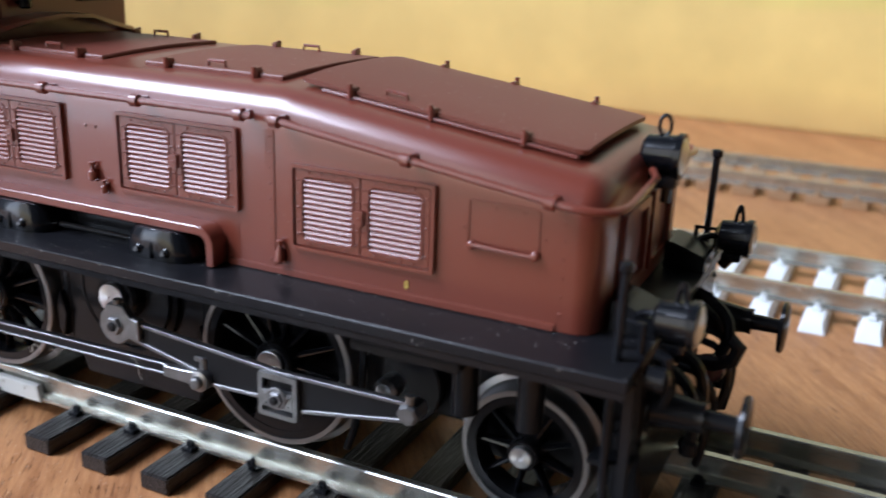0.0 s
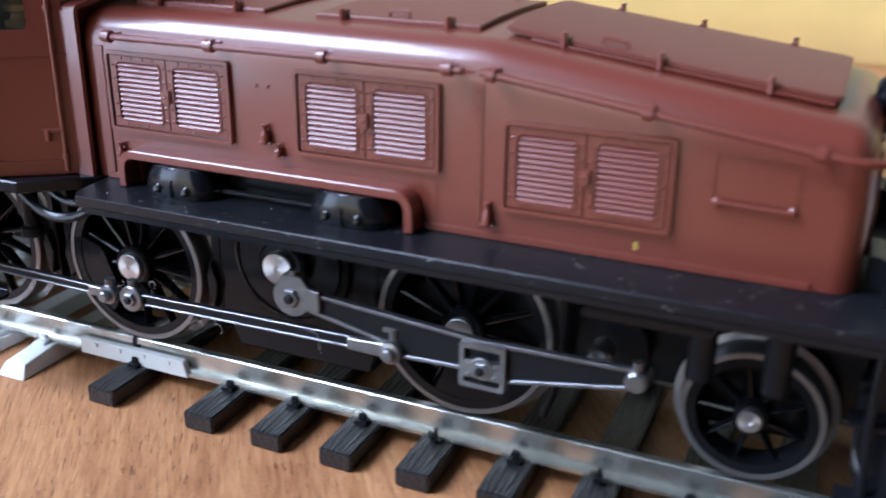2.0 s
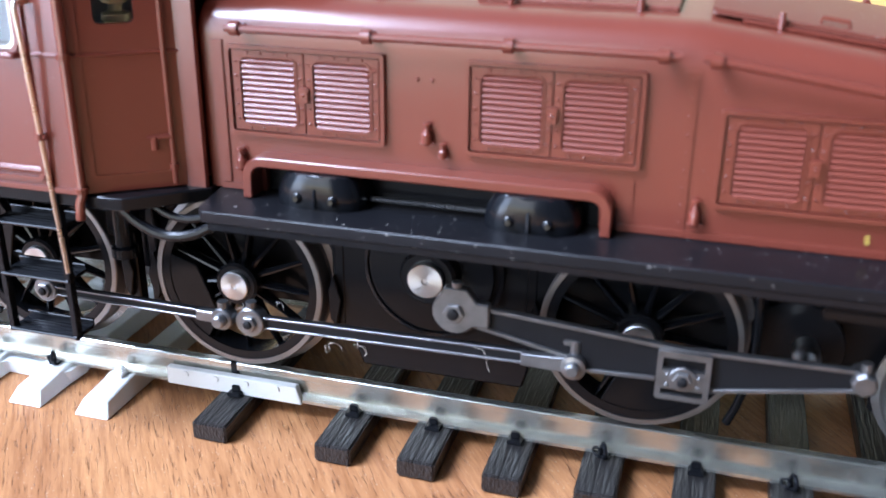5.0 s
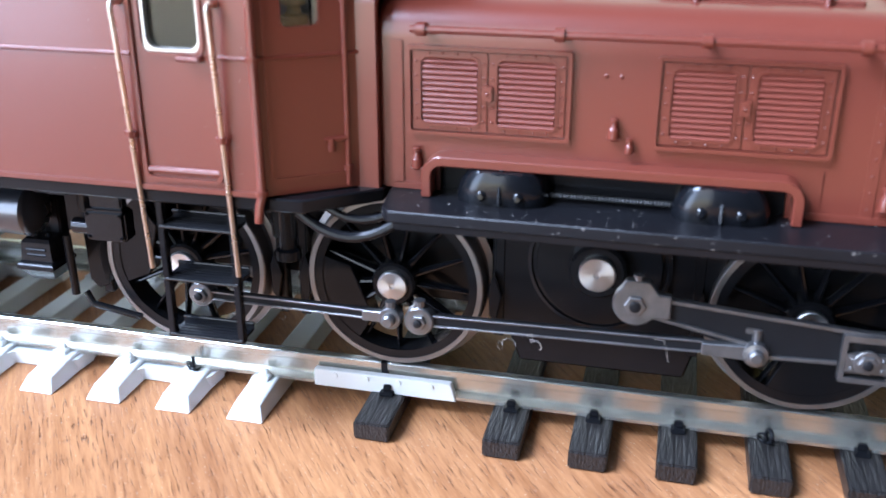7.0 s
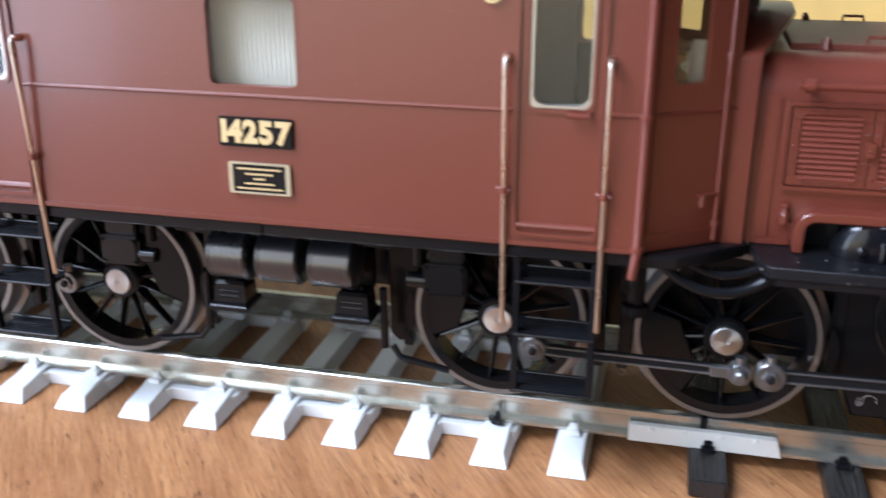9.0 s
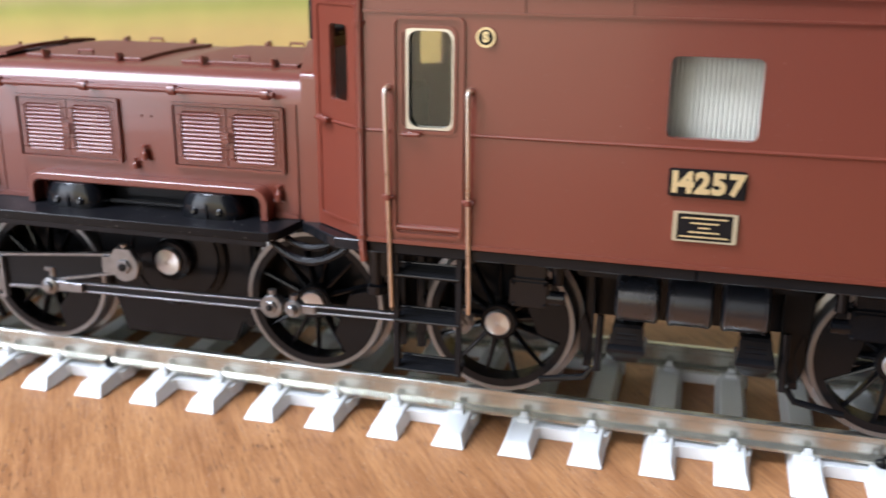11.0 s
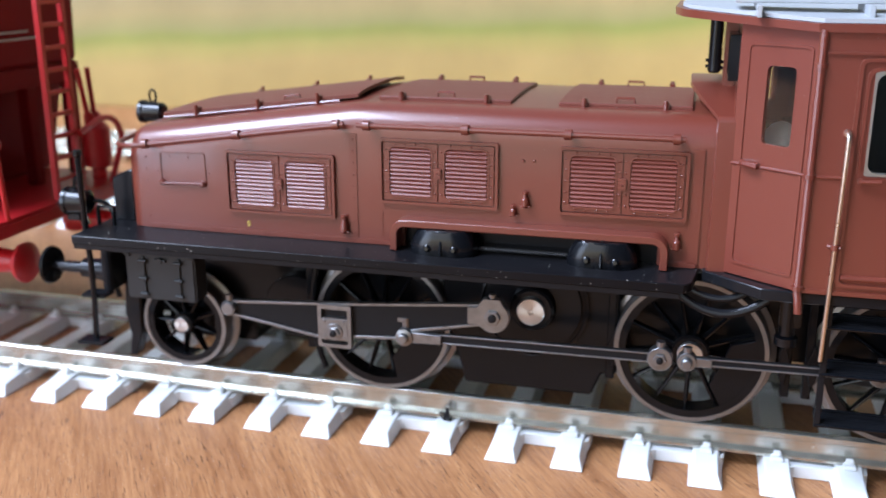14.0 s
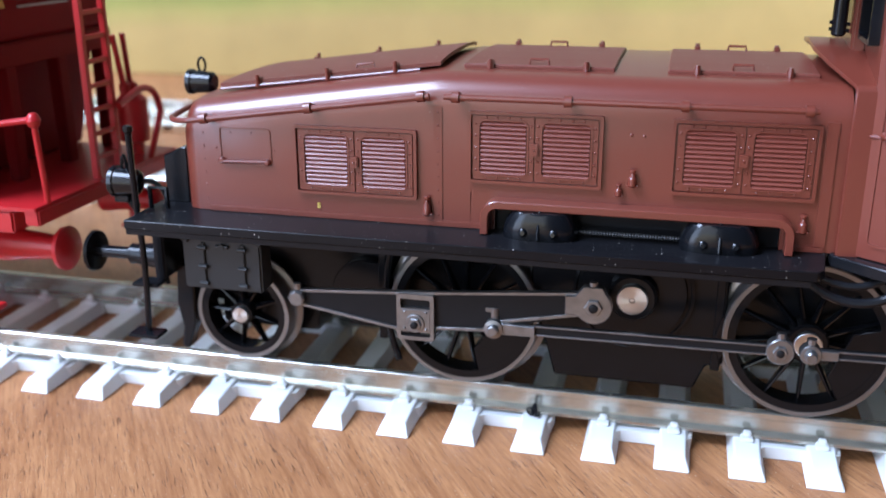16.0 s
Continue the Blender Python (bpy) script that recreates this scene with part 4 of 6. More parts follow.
# cab
def cab():
    side_holes = [(-26.4, -22.0, 33.4, 42.3), (-3.75, 4.05, 33.7, 40.9), (22.2, 26.75, 33.4, 42.2)]
    for side in (-1, 1):
        if side > 0:
            side_holes = [(-29.4, -25.3, 34.2, 42.3)] + side_holes[1:]
        bm = wall(bmesh.new(), (-30.5, side * CAB_Y, 0), (1, 0, 0), (0, -side, 0), 61, 22.5, 45.6, 0.8, [(a + 30.5, b + 30.5, c, d) for a, b, c, d in side_holes])
        part("side_wall", bm, BROWN, loco)
        for a, b, c, d in side_holes:
            wide = b - a > 6 or side > 0
            bm = ring(bmesh.new(), rounded(a, b, c, d, 0.05, 5), rounded(a + 0.2, b - 0.2, c + 0.2, d - 0.2, 0.6 if wide else 0.9, 5), "y", side * (CAB_Y + (0.02 if wide else 0.12)), side * (CAB_Y - 0.75))
            win = part("window", bm, BROWN if wide else STEELFRAME, loco, "" if wide else "pale metal window frame with rounded corners")
            pane = part("pane", box(bmesh.new(), a + 0.25, b - 0.25, side * (CAB_Y - 0.45), side * (CAB_Y - 0.6), c + 0.25, d - 0.25), GLASS, win)
            pane.visible_shadow = False
        # belt line, gutter and sill
        bm = bmesh.new()
        for x0, x1 in ((-30.5, -28), (-20.9, 20.9), (28, 30.5)):
            rod(bm, (x0, side * CAB_Y, 33.1), (x1, side * CAB_Y, 33.1), 0.17, 8)
        part("belt_line", bm, BROWN, loco)
        bm = box(bmesh.new(), -30.5, 30.5, side * (CAB_Y - 0.1), side * (CAB_Y + 0.22), 43.55, 43.8, 0.06)
        for x in (-16, -7, 12.2, 20.2):
            box(bm, x - 0.15, x + 0.15, side * (CAB_Y - 0.1), side * (CAB_Y + 0.14), 43.8, 45.0, 0.04)
        part("gutter", bm, BROWN, loco)
        part("sill", box(bmesh.new(), -30.6, 30.6, side * (CAB_Y - 0.5), side * (CAB_Y + 0.18), 22.45, 22.95, 0.08), BROWN, loco)
        bm = bmesh.new()
        for x in (-5.0, 5.3):
            for z in (34.6, 36.6, 38.6, 40.4):
                rivet(bm, (x, side * CAB_Y, z), 0.09, 0.06, (0, side, 0))
        part("rivets", bm, BROWN, loco)
        # doors
        for sg in (-1, 1):
            a, b = sorted((sg * 21.05, sg * 27.7))
            bm = ring(bmesh.new(), rounded(a, b, 23.3, 43.35, 0.7, 4), rounded(a + 0.32, b - 0.32, 23.62, 43.03, 0.5, 4), "y", side * (CAB_Y - 0.1), side * (CAB_Y + 0.24))
            ring(bm, rounded(a + 0.7, b - 0.7, 33.0, 42.6, 0.9, 4), rounded(a + 0.98, b - 0.98, 33.3, 42.3, 0.8, 4), "y", side * (CAB_Y - 0.1), side * (CAB_Y + 0.16))
            door = part("door", bm, BROWN, loco)
            part("kick_bar", lathe(bmesh.new(), (a + 0.4, side * CAB_Y, 24.15), (1, 0, 0), [(0, 0.3), (6.0, 0.3)], 10), BROWN, door)
            bm = rod(bmesh.new(), (sg * 26.6, side * (CAB_Y - 0.2), 32.95), (sg * 26.6, side * (CAB_Y + 0.65), 32.95), 0.25, 8)
            tube(bm, [(sg * 26.7, side * (CAB_Y + 0.55), 32.95), (sg * 25.0, side * (CAB_Y + 0.6), 33.0)], 0.22, 8)
            part("handle", bm, BROWN, door)
            # long wire handrails
            for x in (20.45, 28.05) if side < 0 else ():
                y = side * 18.95
                pts = [(sg * x, side * 17.6, 37.0)] + bend((sg * x, side * 18.5, 37.0), (sg * x, y, 37.0), (sg * x, y, 36.5), 5) + [(sg * x, side * 18.25, 27), (sg * x, side * 17.55, 17.2)] + [(sg * x, side * 17.45, 15.5 if sg > 0 else 15.95)]
                rail = part("handrail", tube(bmesh.new(), pts, 0.21, 12), BRASS, loco, "thin bronze-coloured wire handrail")
                bm = rod(bmesh.new(), (sg * x - 0.6, side * 17.9, 27.0), (sg * x + 0.5, side * 18.3, 27.0), 0.2, 8)
                lathe(bm, (sg * x, side * 18.25, 26.75), (0, 0, 1), [(0, 0.36), (0.5, 0.36)], 12)
                rod(bm, (sg * x, side * 17.6, 27.0), (sg * x, side * 18.2, 27.0), 0.18, 8)
                part("bracket", bm, BROWN, rail)
                bm = lathe(bmesh.new(), (sg * x, side * 17.7, 37.0), (0, side, 0), [(0, 0.36), (0.4, 0.30), (0.9, 0.26)], 10)
                part("knob", bm, BRASS, rail)
            # round badge with a letter
            xb = sg * 19.2
            bm = lathe(bmesh.new(), (xb, side * (CAB_Y - 0.05), 41.7), (0, side, 0), [(0, 0.80), (0.22, 0.80), (0.25, 0.72)], 28)
            badge = part("badge", bm, BLACK, loco, "round black badge with gilt rim and letter")
            part("rim", ring(bmesh.new(), circle(xb, 41.7, 0.86), circle(xb, 41.7, 0.66), "y", side * (CAB_Y + 0.05), side * (CAB_Y + 0.27)), GOLD, badge)
            if side < 0:
                lettering("letter", "S", 1.15, badge, (xb, -(CAB_Y + 0.24), 41.7), GOLD, 0.04, bold=0.05)
        # chamfered corner walls
        for sg in (-1, 1):
            d = Vector((sg * 6.7, side * -4.75, 0))
            inw = Vector((-sg * 4.75, -side * 6.7, 0))
            ln = d.length
            bm = wall(bmesh.new(), (sg * 30.5, side * CAB_Y, 0), d, inw, ln, 22.5, 46.0, 0.8, [(2.3, 5.45, 35.1, 42.4)])
            part("corner_wall", bm, BROWN, loco)
            t = Matrix.Translation((sg * 30.5, side * CAB_Y, 0)) @ Matrix.Rotation(math.atan2(d.y, d.x), 4, "Z")
            lo, hi = (-0.02, 0.5) if (sg * side) < 0 else (-0.5, 0.02)
            bm = ring(bmesh.new(), rounded(2.3, 5.45, 35.1, 42.4, 0.05, 4), rounded(2.45, 5.3, 35.25, 42.25, 0.45, 4), "y", lo, hi)
            ring(bm, rounded(1.0, 7.4, 23.6, 44.2, 0.5, 4), rounded(1.25, 7.15, 23.85, 43.95, 0.4, 4), "y", -0.12 if lo == -0.02 else -0.3, 0.3 if lo == -0.02 else 0.12)
            for v in bm.verts:
                v.co = t @ v.co
            part("corner_window", bm, BROWN, loco)
            bm = box(bmesh.new(), 2.35, 5.4, -0.25 if lo < -0.1 else 0.15, -0.15 if lo < -0.1 else 0.25, 35.2, 42.3)
            for v in bm.verts:
                v.co = t @ v.co
            pane = part("pane", bm, GLASS, loco)
            pane.visible_shadow = False
            # belt and down pipes
            p, q = Vector((sg * 30.5, side * CAB_Y, 33.1)), Vector((sg * 37.2, side * 13.0, 33.1))
            part("belt_line", rod(bmesh.new(), p, q, 0.17, 8), BROWN, loco)
            x, y = sg * 30.75, side * (CAB_Y + 0.1)
            bm = tube(bmesh.new(), [(x, y, 45.6), (x, y, 22.6), (x - sg * 0.1, y + side * 0.3, 22.0), (x - sg * 0.25, y + side * 0.3, 20.6)], 0.36)
            for z in (33.1, 42.6, 22.9):
                lathe(bm, (x, y, z - 0.2), (0, 0, 1), [(0, 0.52), (0.4, 0.52)], 10)
            part("down_pipe", bm, BROWN, loco)
            if sg < 0:
                part("corner_handle", tube(bmesh.new(), [(-36.3, side * 13.8, 33.35), (-36.1, side * 14.4, 33.3), (-35.1, side * 15.1, 33.2), (-34.9, side * 14.6, 33.2)], 0.32, 8), BROWN, loco)
                continue
            x, y = sg * 36.4, side * 13.75
            bm = tube(bmesh.new(), [(x, y, 45.7), (x, y, 22.8)], 0.22)
            for z in (36.9, 24.0):
                lathe(bm, (x, y, z), (0, 0, 1), [(0, 0.36), (0.4, 0.36)], 10)
            rod(bm, (x - sg * 1.6, y + side * 0.9, 26.5), (x, y, 26.6), 0.24, 8)
            rod(bm, (x - sg * 1.1, y + side * 0.7, 26.6), (x - sg * 1.1, y + side * 0.7, 25.6), 0.28, 8)
            part("down_pipe", bm, BROWN, loco)
    for sg in (-1, 1):
        bm = wall(bmesh.new(), (sg * 37.2, -13.0, 0), (0, 1, 0), (-sg, 0, 0), 26, 22.5, 46.1, 0.8, [(1.4, 7.2, 40.4, 44.6), (18.8, 24.6, 40.4, 44.6)])
        part("end_wall", bm, BROWN, loco)
        for y0 in (-11.6, 5.8):
            part("window", ring(bmesh.new(), rounded(y0, y0 + 5.8, 40.4, 44.6, 0.05, 4), rounded(y0 + 0.4, y0 + 5.4, 40.8, 44.2, 0.5, 4), "x", sg * 38.1, sg * 36.5), BLACK, loco)
        # bay between the windows, and the cable post before it
        part("centre_bay", box(bmesh.new(), sg * 37.1, sg * 38.45, -5.0, 5.0, 38.6, 46.2, 0.25), BROWN, loco)
        bm = lathe(bmesh.new(), (sg * 39.3, -2.6, 40.2), (0, 0, 1), [(0, 0.45), (0.2, 0.66), (6.8, 0.66), (7.0, 0.4)], 16)
        for z in (40.9, 41.5):
            rod(bm, (sg * 40.2, -2.9, z), (sg * 38.3, -2.9, z - 0.2), 0.16, 8)
        part("cable_post", bm, BLACK, loco)
    # roof
    quarter = [(31.3, 18.1), (37.6, 13.6), (40.2, 11.4), (42.5, 9.4), (43.3, 7.4)]
    plan = [(-x, -y) for x, y in quarter[::-1]] + [(x, -y) for x, y in quarter] + [(x, y) for x, y in quarter[::-1]] + [(-x, y) for x, y in quarter]

    def arched_sheet(shrink, low, thick):
        """Sheet over the cab plan, rising from the sides towards the middle."""
        bm = bmesh.new()
        rise = lambda y: 45.4 + 0.075 * min(18.1 - abs(y), 11.0)
        edge = [(x * shrink, y * shrink) for x, y in plan]
        lower, upper = [[bm.verts.new((x, y, rise(y) + dz)) for x, y in edge] for dz in (low, low + thick)]
        ends = [[bm.verts.new((x, 0, 46.23 + dz)) for x in (-28.0, 28.0)] for dz in (low, low + thick)]
        n = len(edge)
        for k in range(n):
            j = (k + 1) % n
            bm.faces.new((lower[k], lower[j], upper[j], upper[k]))
            for row, (left, right) in zip((lower, upper), ends):
                a, b = (left if edge[q][0] < 0 else right for q in (k, j))
                bm.faces.new((row[k], row[j], b) if a is b else (row[k], row[j], b, a))
        bmesh.ops.recalc_face_normals(bm, faces=bm.faces)
        return bm

    part("roof", arched_sheet(1.0, 0.0, 0.7), BROWN, loco)
    part("roof_sheet", arched_sheet(0.985, 0.72, 0.35), GREY, loco)
    for side in (-1, 1):
        part("walkway", box(bmesh.new(), -38, 38, side * 9.0, side * 13.0, 47.5, 47.9, 0.08), GREY, loco)
        for k in range(9):
            part("walkway_bearer", box(bmesh.new(), -36.2 + 9 * k, -35.8 + 9 * k, side * 8.4, side * 16.4, 46.4, 47.5, 0.05), GREY, loco)
    # floor and inside
    part("cab_floor", prism(bmesh.new(), [(-37, -12.5), (-30.8, -17.2), (30.8, -17.2), (37, -12.5), (37, 12.5), (30.8, 17.2), (-30.8, 17.2), (-37, 12.5)], "z", 22.5, 23.2), BLACK, loco)
    part("machine_room", box(bmesh.new(), -13.5, 13.5, -14.6, 14.6, 23.2, 44.6, 0.3), INNER, loco, "pale grey machine room lining")
    # ribbed sheet added close behind the middle window, imitating its pane's reflection
    fold = [(-4.6 + 0.2 * k, -15.5 - (0.16 if k % 2 else 0.0)) for k in range(49)]
    part("reflection_sheet", prism(bmesh.new(), fold + [(5.0, -15.1), (-4.6, -15.1)], "z", 33.0, 41.6), TRIM, loco, "white ribbed sheet added for the middle window's reflection")
    for sg in (-1, 1):
        part("driver_desk", box(bmesh.new(), sg * 31.5, sg * 35.6, -8, 8, 23.2, 34.2, 0.4), BLACK, loco)
        part("end_lining", box(bmesh.new(), sg * 36.0, sg * 36.3, -12.4, 12.4, 23.2, 39.4, 0.05), INNER, loco)
        part("partition", box(bmesh.new(), sg * 14.2, sg * 14.6, -16.8, 16.8, 23.2, 44.6, 0.05), INNER, loco)
        # linings coloured for the light inside: pale where lit, olive and black where dark
        part("wall_lining", box(bmesh.new(), sg * 14.7, sg * (21.9 if sg > 0 else 25.2), 16.5, 16.8, 23.2, 44.6, 0.05), INNER if sg > 0 else SHADED_OLIVE, loco)
        part("door_lining", box(bmesh.new(), sg * 21.95, sg * 31.0, 16.5, 16.8, 23.2, 33.3, 0.05), BLACK, loco)
        if sg > 0:
            part("desk_wing", box(bmesh.new(), 30.6, 33.4, -14.4, -8.0, 23.2, 33.8, 0.2), BLACK, loco)
            bm = lathe(bmesh.new(), (32.2, -13.0, 33.7), (0, 0, 1), [(0, 1.25), (0.5, 1.25), (0.7, 0.8), (1.2, 0.75), (1.4, 1.1), (1.9, 1.1), (2.1, 0.6), (2.6, 0.5), (2.8, 1.0), (3.3, 1.0), (3.5, 0.5), (4.0, 0.7), (4.6, 0.3)], 16)
            part("controller", bm, GOLD, loco, "brass controller stand inside the cab")
            part("instrument_panel", box(bmesh.new(), 33.4, 35.2, -12.5, -12.1, 23.2, 38.0, 0.1), INNER, loco)
            part("controller_rim", ring(bmesh.new(), circle(32.2, -13.0, 1.3, 24), circle(32.2, -13.0, 1.0, 24), "z", 37.6, 38.0), DULLGILT, loco, "dull brass handwheel rim inside the cab")
        else:
            bm = lathe(bmesh.new(), (-33.2, -9.6, 32.6), (0.2, 0.3, 1), [(0, 1.7), (1.6, 1.8), (2.8, 1.6), (3.6, 1.1), (4.0, 0.4)], 20)
            part("seat_back", bm, TRIM, loco, "pale grey rounded seat back inside the cab")
        part("seat_column", lathe(bmesh.new(), (sg * 20, -3, 23.2), (0, 0, 1), [(0, 1.2), (6, 0.9), (6.2, 2.4), (7.2, 2.4)], 16), BLACK, loco)


cab()

# plates on the near side
num = part("running_plate", box(bmesh.new(), -3.05, 3.35, -CAB_Y - 0.32, -CAB_Y + 0.05, 28.95, 31.4, 0.12), BLACK, loco, "black plate with raised gilt figures")
for ch, x in zip("14257", (-2.5, -1.55, -0.22, 1.13, 2.55)):
    lettering("digit", ch, 2.45, num, (x, -CAB_Y - 0.33, 30.17), GOLD, 0.1, bold=0.05)
maker = part("maker_plate", box(bmesh.new(), -2.35, 2.9, -CAB_Y - 0.22, -CAB_Y + 0.05, 25.1, 27.6, 0.05), BLACK, loco, "small black plate with gilt rim and fine lines")
part("rim", ring(bmesh.new(), rounded(-2.4, 2.95, 25.05, 27.65, 0.15, 2), rounded(-2.03, 2.56, 25.2, 27.53, 0.1, 2), "y", -CAB_Y - 0.3, -CAB_Y), DULLGILT, maker)
for z, w in ((27.15, 1.9), (26.72, 1.2), (26.32, 0.5), (25.92, 1.3), (25.5, 2.0)):
    part("text_bar", box(bmesh.new(), 0.24 - w, 0.24 + w, -CAB_Y - 0.26, -CAB_Y - 0.2, z - 0.07, z + 0.07), GOLD, maker)


# frames and footplates
for sg in (-1, 1):
    plan = [(40.6, -17.6), (105.8, -17.6), (105.8, 17.6), (40.6, 17.6), (39.9, 16.6), (39.4, 12.4), (39.4, -12.4), (39.9, -16.6)]
    foot = part("footplate", prism(bmesh.new(), [(sg * x, y) for x, y in plan], "z", 21.35, 22.25, 0.07), PLATE, loco, "glossy black footplate flecked with dust")
    for side in (-1, 1):
        part("edge_angle", box(bmesh.new(), sg * 41.0, sg * 105.7, side * 17.2, side * 17.5, 20.75, 21.35, 0.05), BLACK, foot)
    # frame block, gear case and bearers
    part("main_frame", box(bmesh.new(), sg * 30.0, sg * 104.0, -5.6, 5.6, 9.5, 21.3, 0.3), BLACK, loco)
    part("inner_frame", box(bmesh.new(), sg * 11.8, sg * 30.2, -4.8, 4.8, 10.5, 21.3, 0.2), BLACK, loco)
    part("truck_frame", box(bmesh.new(), sg * 90.5, sg * 102.2, -5.0, 5.0, 6.6, 12.0, 0.2), BLACK, loco)
    part("gear_case", prism(bmesh.new(), [(sg * x, z) for x, z in ((47.0, 8.6), (47.0, 21.3), (66.2, 21.3), (66.2, 14.6), (64.3, 8.4), (63.6, 5.8), (49.6, 5.8), (48.6, 8.4))], "y", -8.3, 8.3, 0.2), BLACK, loco)
    for side in (-1, 1):
        bm = lathe(bmesh.new(), (sg * 56.0, side * 8.2, 15.75), (0, side, 0), [(0, 5.9), (0.6, 5.9), (0.7, 5.6), (0.5, 5.5), (0.55, 5.2), (0.9, 5.1), (1.0, 2.5), (1.5, 2.4), (2.0, 2.35), (2.3, 2.1)], 40)
        shaft = part("jackshaft", bm, BLACK, loco)
        part("shaft_end", lathe(bmesh.new(), (sg * 56.0, side * 10.4, 15.75), (0, side, 0), [(0, 1.5), (0.55, 1.5), (0.65, 1.4), (0.66, 0.3), (0.58, 0.2)], 28), TURNED, shaft, "turned bright steel shaft end")
    # cab underframe
    plan = [(0, -17.55), (31.0, -17.55), (33.8, -17.4), (39.0, -13.0), (39.0, 13.0), (33.8, 17.4), (31.0, 17.55), (0, 17.55)]
    part("underframe", prism(bmesh.new(), [(sg * x, y) for x, y in plan], "z", 21.3, 22.4, 0.12), BLACK, loco)
    # bent pipes in the gap by the second axle
    for side in (-1, 1):
        part("air_pipe", tube(bmesh.new(), bend((sg * 33.0, side * 16.2, 21.0), (sg * 37.1, side * 16.6, 17.6), (sg * 41.2, side * 15.6, 20.9), 10), 0.42), BLACK, loco)
        part("air_pipe", tube(bmesh.new(), bend((sg * 34.5, side * 14.6, 21.2), (sg * 37.4, side * 15.0, 19.2), (sg * 40.6, side * 14.2, 21.2), 10), 0.34), BLACK, loco)


# wheels
def wheel_meshes(r, weight):
    z = Vector()
    body = bmesh.new()
    ring(body, circle(0, 0, r - 0.45, 48), circle(0, 0, r - 1.25, 48), "y", -1.25, 1.2)
    lathe(body, (0, -1.75, 0), (0, 1, 0), [(0, 1.75 * r / 7.8), (0.25, 1.95 * r / 7.8), (2.6, 2.0 * r / 7.8)], 24)
    if weight:
        arc = r - 1.0
        poly = [(arc * math.sin(a), arc * math.cos(a)) for a in (radians(-38 + 76 * k / 10) for k in range(11))] + [(0.32 * r, 0.42 * r), (-0.32 * r, 0.42 * r)]
        prism(body, poly, "y", -1.15, 0.9, 0.08)
    tyre = bmesh.new()
    prof = [(-1.35, r - 0.5), (-1.35, r - 0.1), (-1.25, r), (0.35, r + 0.02), (0.6, r + 0.2), (0.75, r + 0.75), (1.05, r + 0.75), (1.25, r + 0.3), (1.25, r - 0.5)]
    n = 56
    rows = [[tyre.verts.new((q * math.cos(2 * math.pi * k / n), a, q * math.sin(2 * math.pi * k / n))) for k in range(n)] for a, q in prof]
    for a, b in zip(rows, rows[1:] + rows[:1]):
        for k in range(n):
            tyre.faces.new((a[k], a[(k + 1) % n], b[(k + 1) % n], b[k]))
    spoke = bmesh.new()
    a, b = 1.6 * r / 7.8, r - 1.1
    lathe(spoke, (0, 0, a), (0, 0, 1), [(0, 0.33), (b - a, 0.19)], 10)
    for v in spoke.verts:
        v.co.y = v.co.y * 2.3 - 0.2
    hub = lathe(bmesh.new(), (0, -1.7, 0), (0, -1, 0), [(0, 1.32 * r / 7.8), (0.35, 1.3 * r / 7.8), (0.42, 1.2 * r / 7.8), (0.43, 0.25), (0.36, 0.15)], 28)
    return [as_mesh(nm, b, mt, z) for nm, b, mt in (("wheel", body, BLACK), ("tyre", tyre, TYRE), ("spoke", spoke, GLOSS), ("axle_end", hub, TURNED))]


BIG, SMALL = wheel_meshes(7.85, True), wheel_meshes(5.4, False)


def put_wheel(meshes, x, z, side, spokes, turn):
    m = Matrix.Translation((x, side * 7.95, z)) @ Matrix.Rotation(0 if side < 0 else math.pi, 4, "Z") @ Matrix.Rotation(radians(turn), 4, "Y")
    w = part("wheel", meshes[0], None, loco, m=m)
    for k in range(spokes):
        sp = new("spoke", meshes[2])
        sp.parent = w
        sp.matrix_basis = Matrix.Rotation(2 * math.pi * (k + 0.5) / spokes, 4, "Y")
    for nm, me in (("tyre", meshes[1]), ("axle_end", meshes[3])):
        o = new(nm, me)
        o.parent = w


for x, z, turn in ((72.8, AXLE + 0.3, 165), (38.6, AXLE + 0.15, -112), (18.75, AXLE, -75), (-73.0, AXLE - 0.1, 128), (-39.5, AXLE, 112), (-19.15, AXLE, 68)):
    for side in (-1, 1):
        put_wheel(BIG, x, z, side, 13, turn if side < 0 else -turn)
    part("axle", rod(bmesh.new(), (x, -7.2, z), (x, 7.2, z), 1.1), BLACK, loco)
for x, z in ((96.3, 10.2), (-97.7, 9.8)):
    for side in (-1, 1):
        put_wheel(SMALL, x, z, side, 9, 10)
    part("axle", rod(bmesh.new(), (x, -7.2, z), (x, 7.2, z), 0.9), BLACK, loco)


# rods
def hex_nut(bm, x, z, y, r=0.75):
    side = -1 if y < 0 else 1
    lathe(bm, (x, y, z), (0, side, 0), [(0, r), (0.3, r), (0.36, r * 0.88)], 6)


def bolted(x, z, y, r, parent):
    """Bright hexagon nut with the dark end of its pin."""
    side = -1 if y < 0 else 1
    bm = bmesh.new()
    hex_nut(bm, x, z, y, r)
    part("nut", bm, RODEDGE, parent)
    part("pin", lathe(bmesh.new(), (x, y + side * 0.3, z), (0, side, 0), [(0, r * 0.55), (0.22, r * 0.5), (0.28, r * 0.35)], 12), ROD, parent)


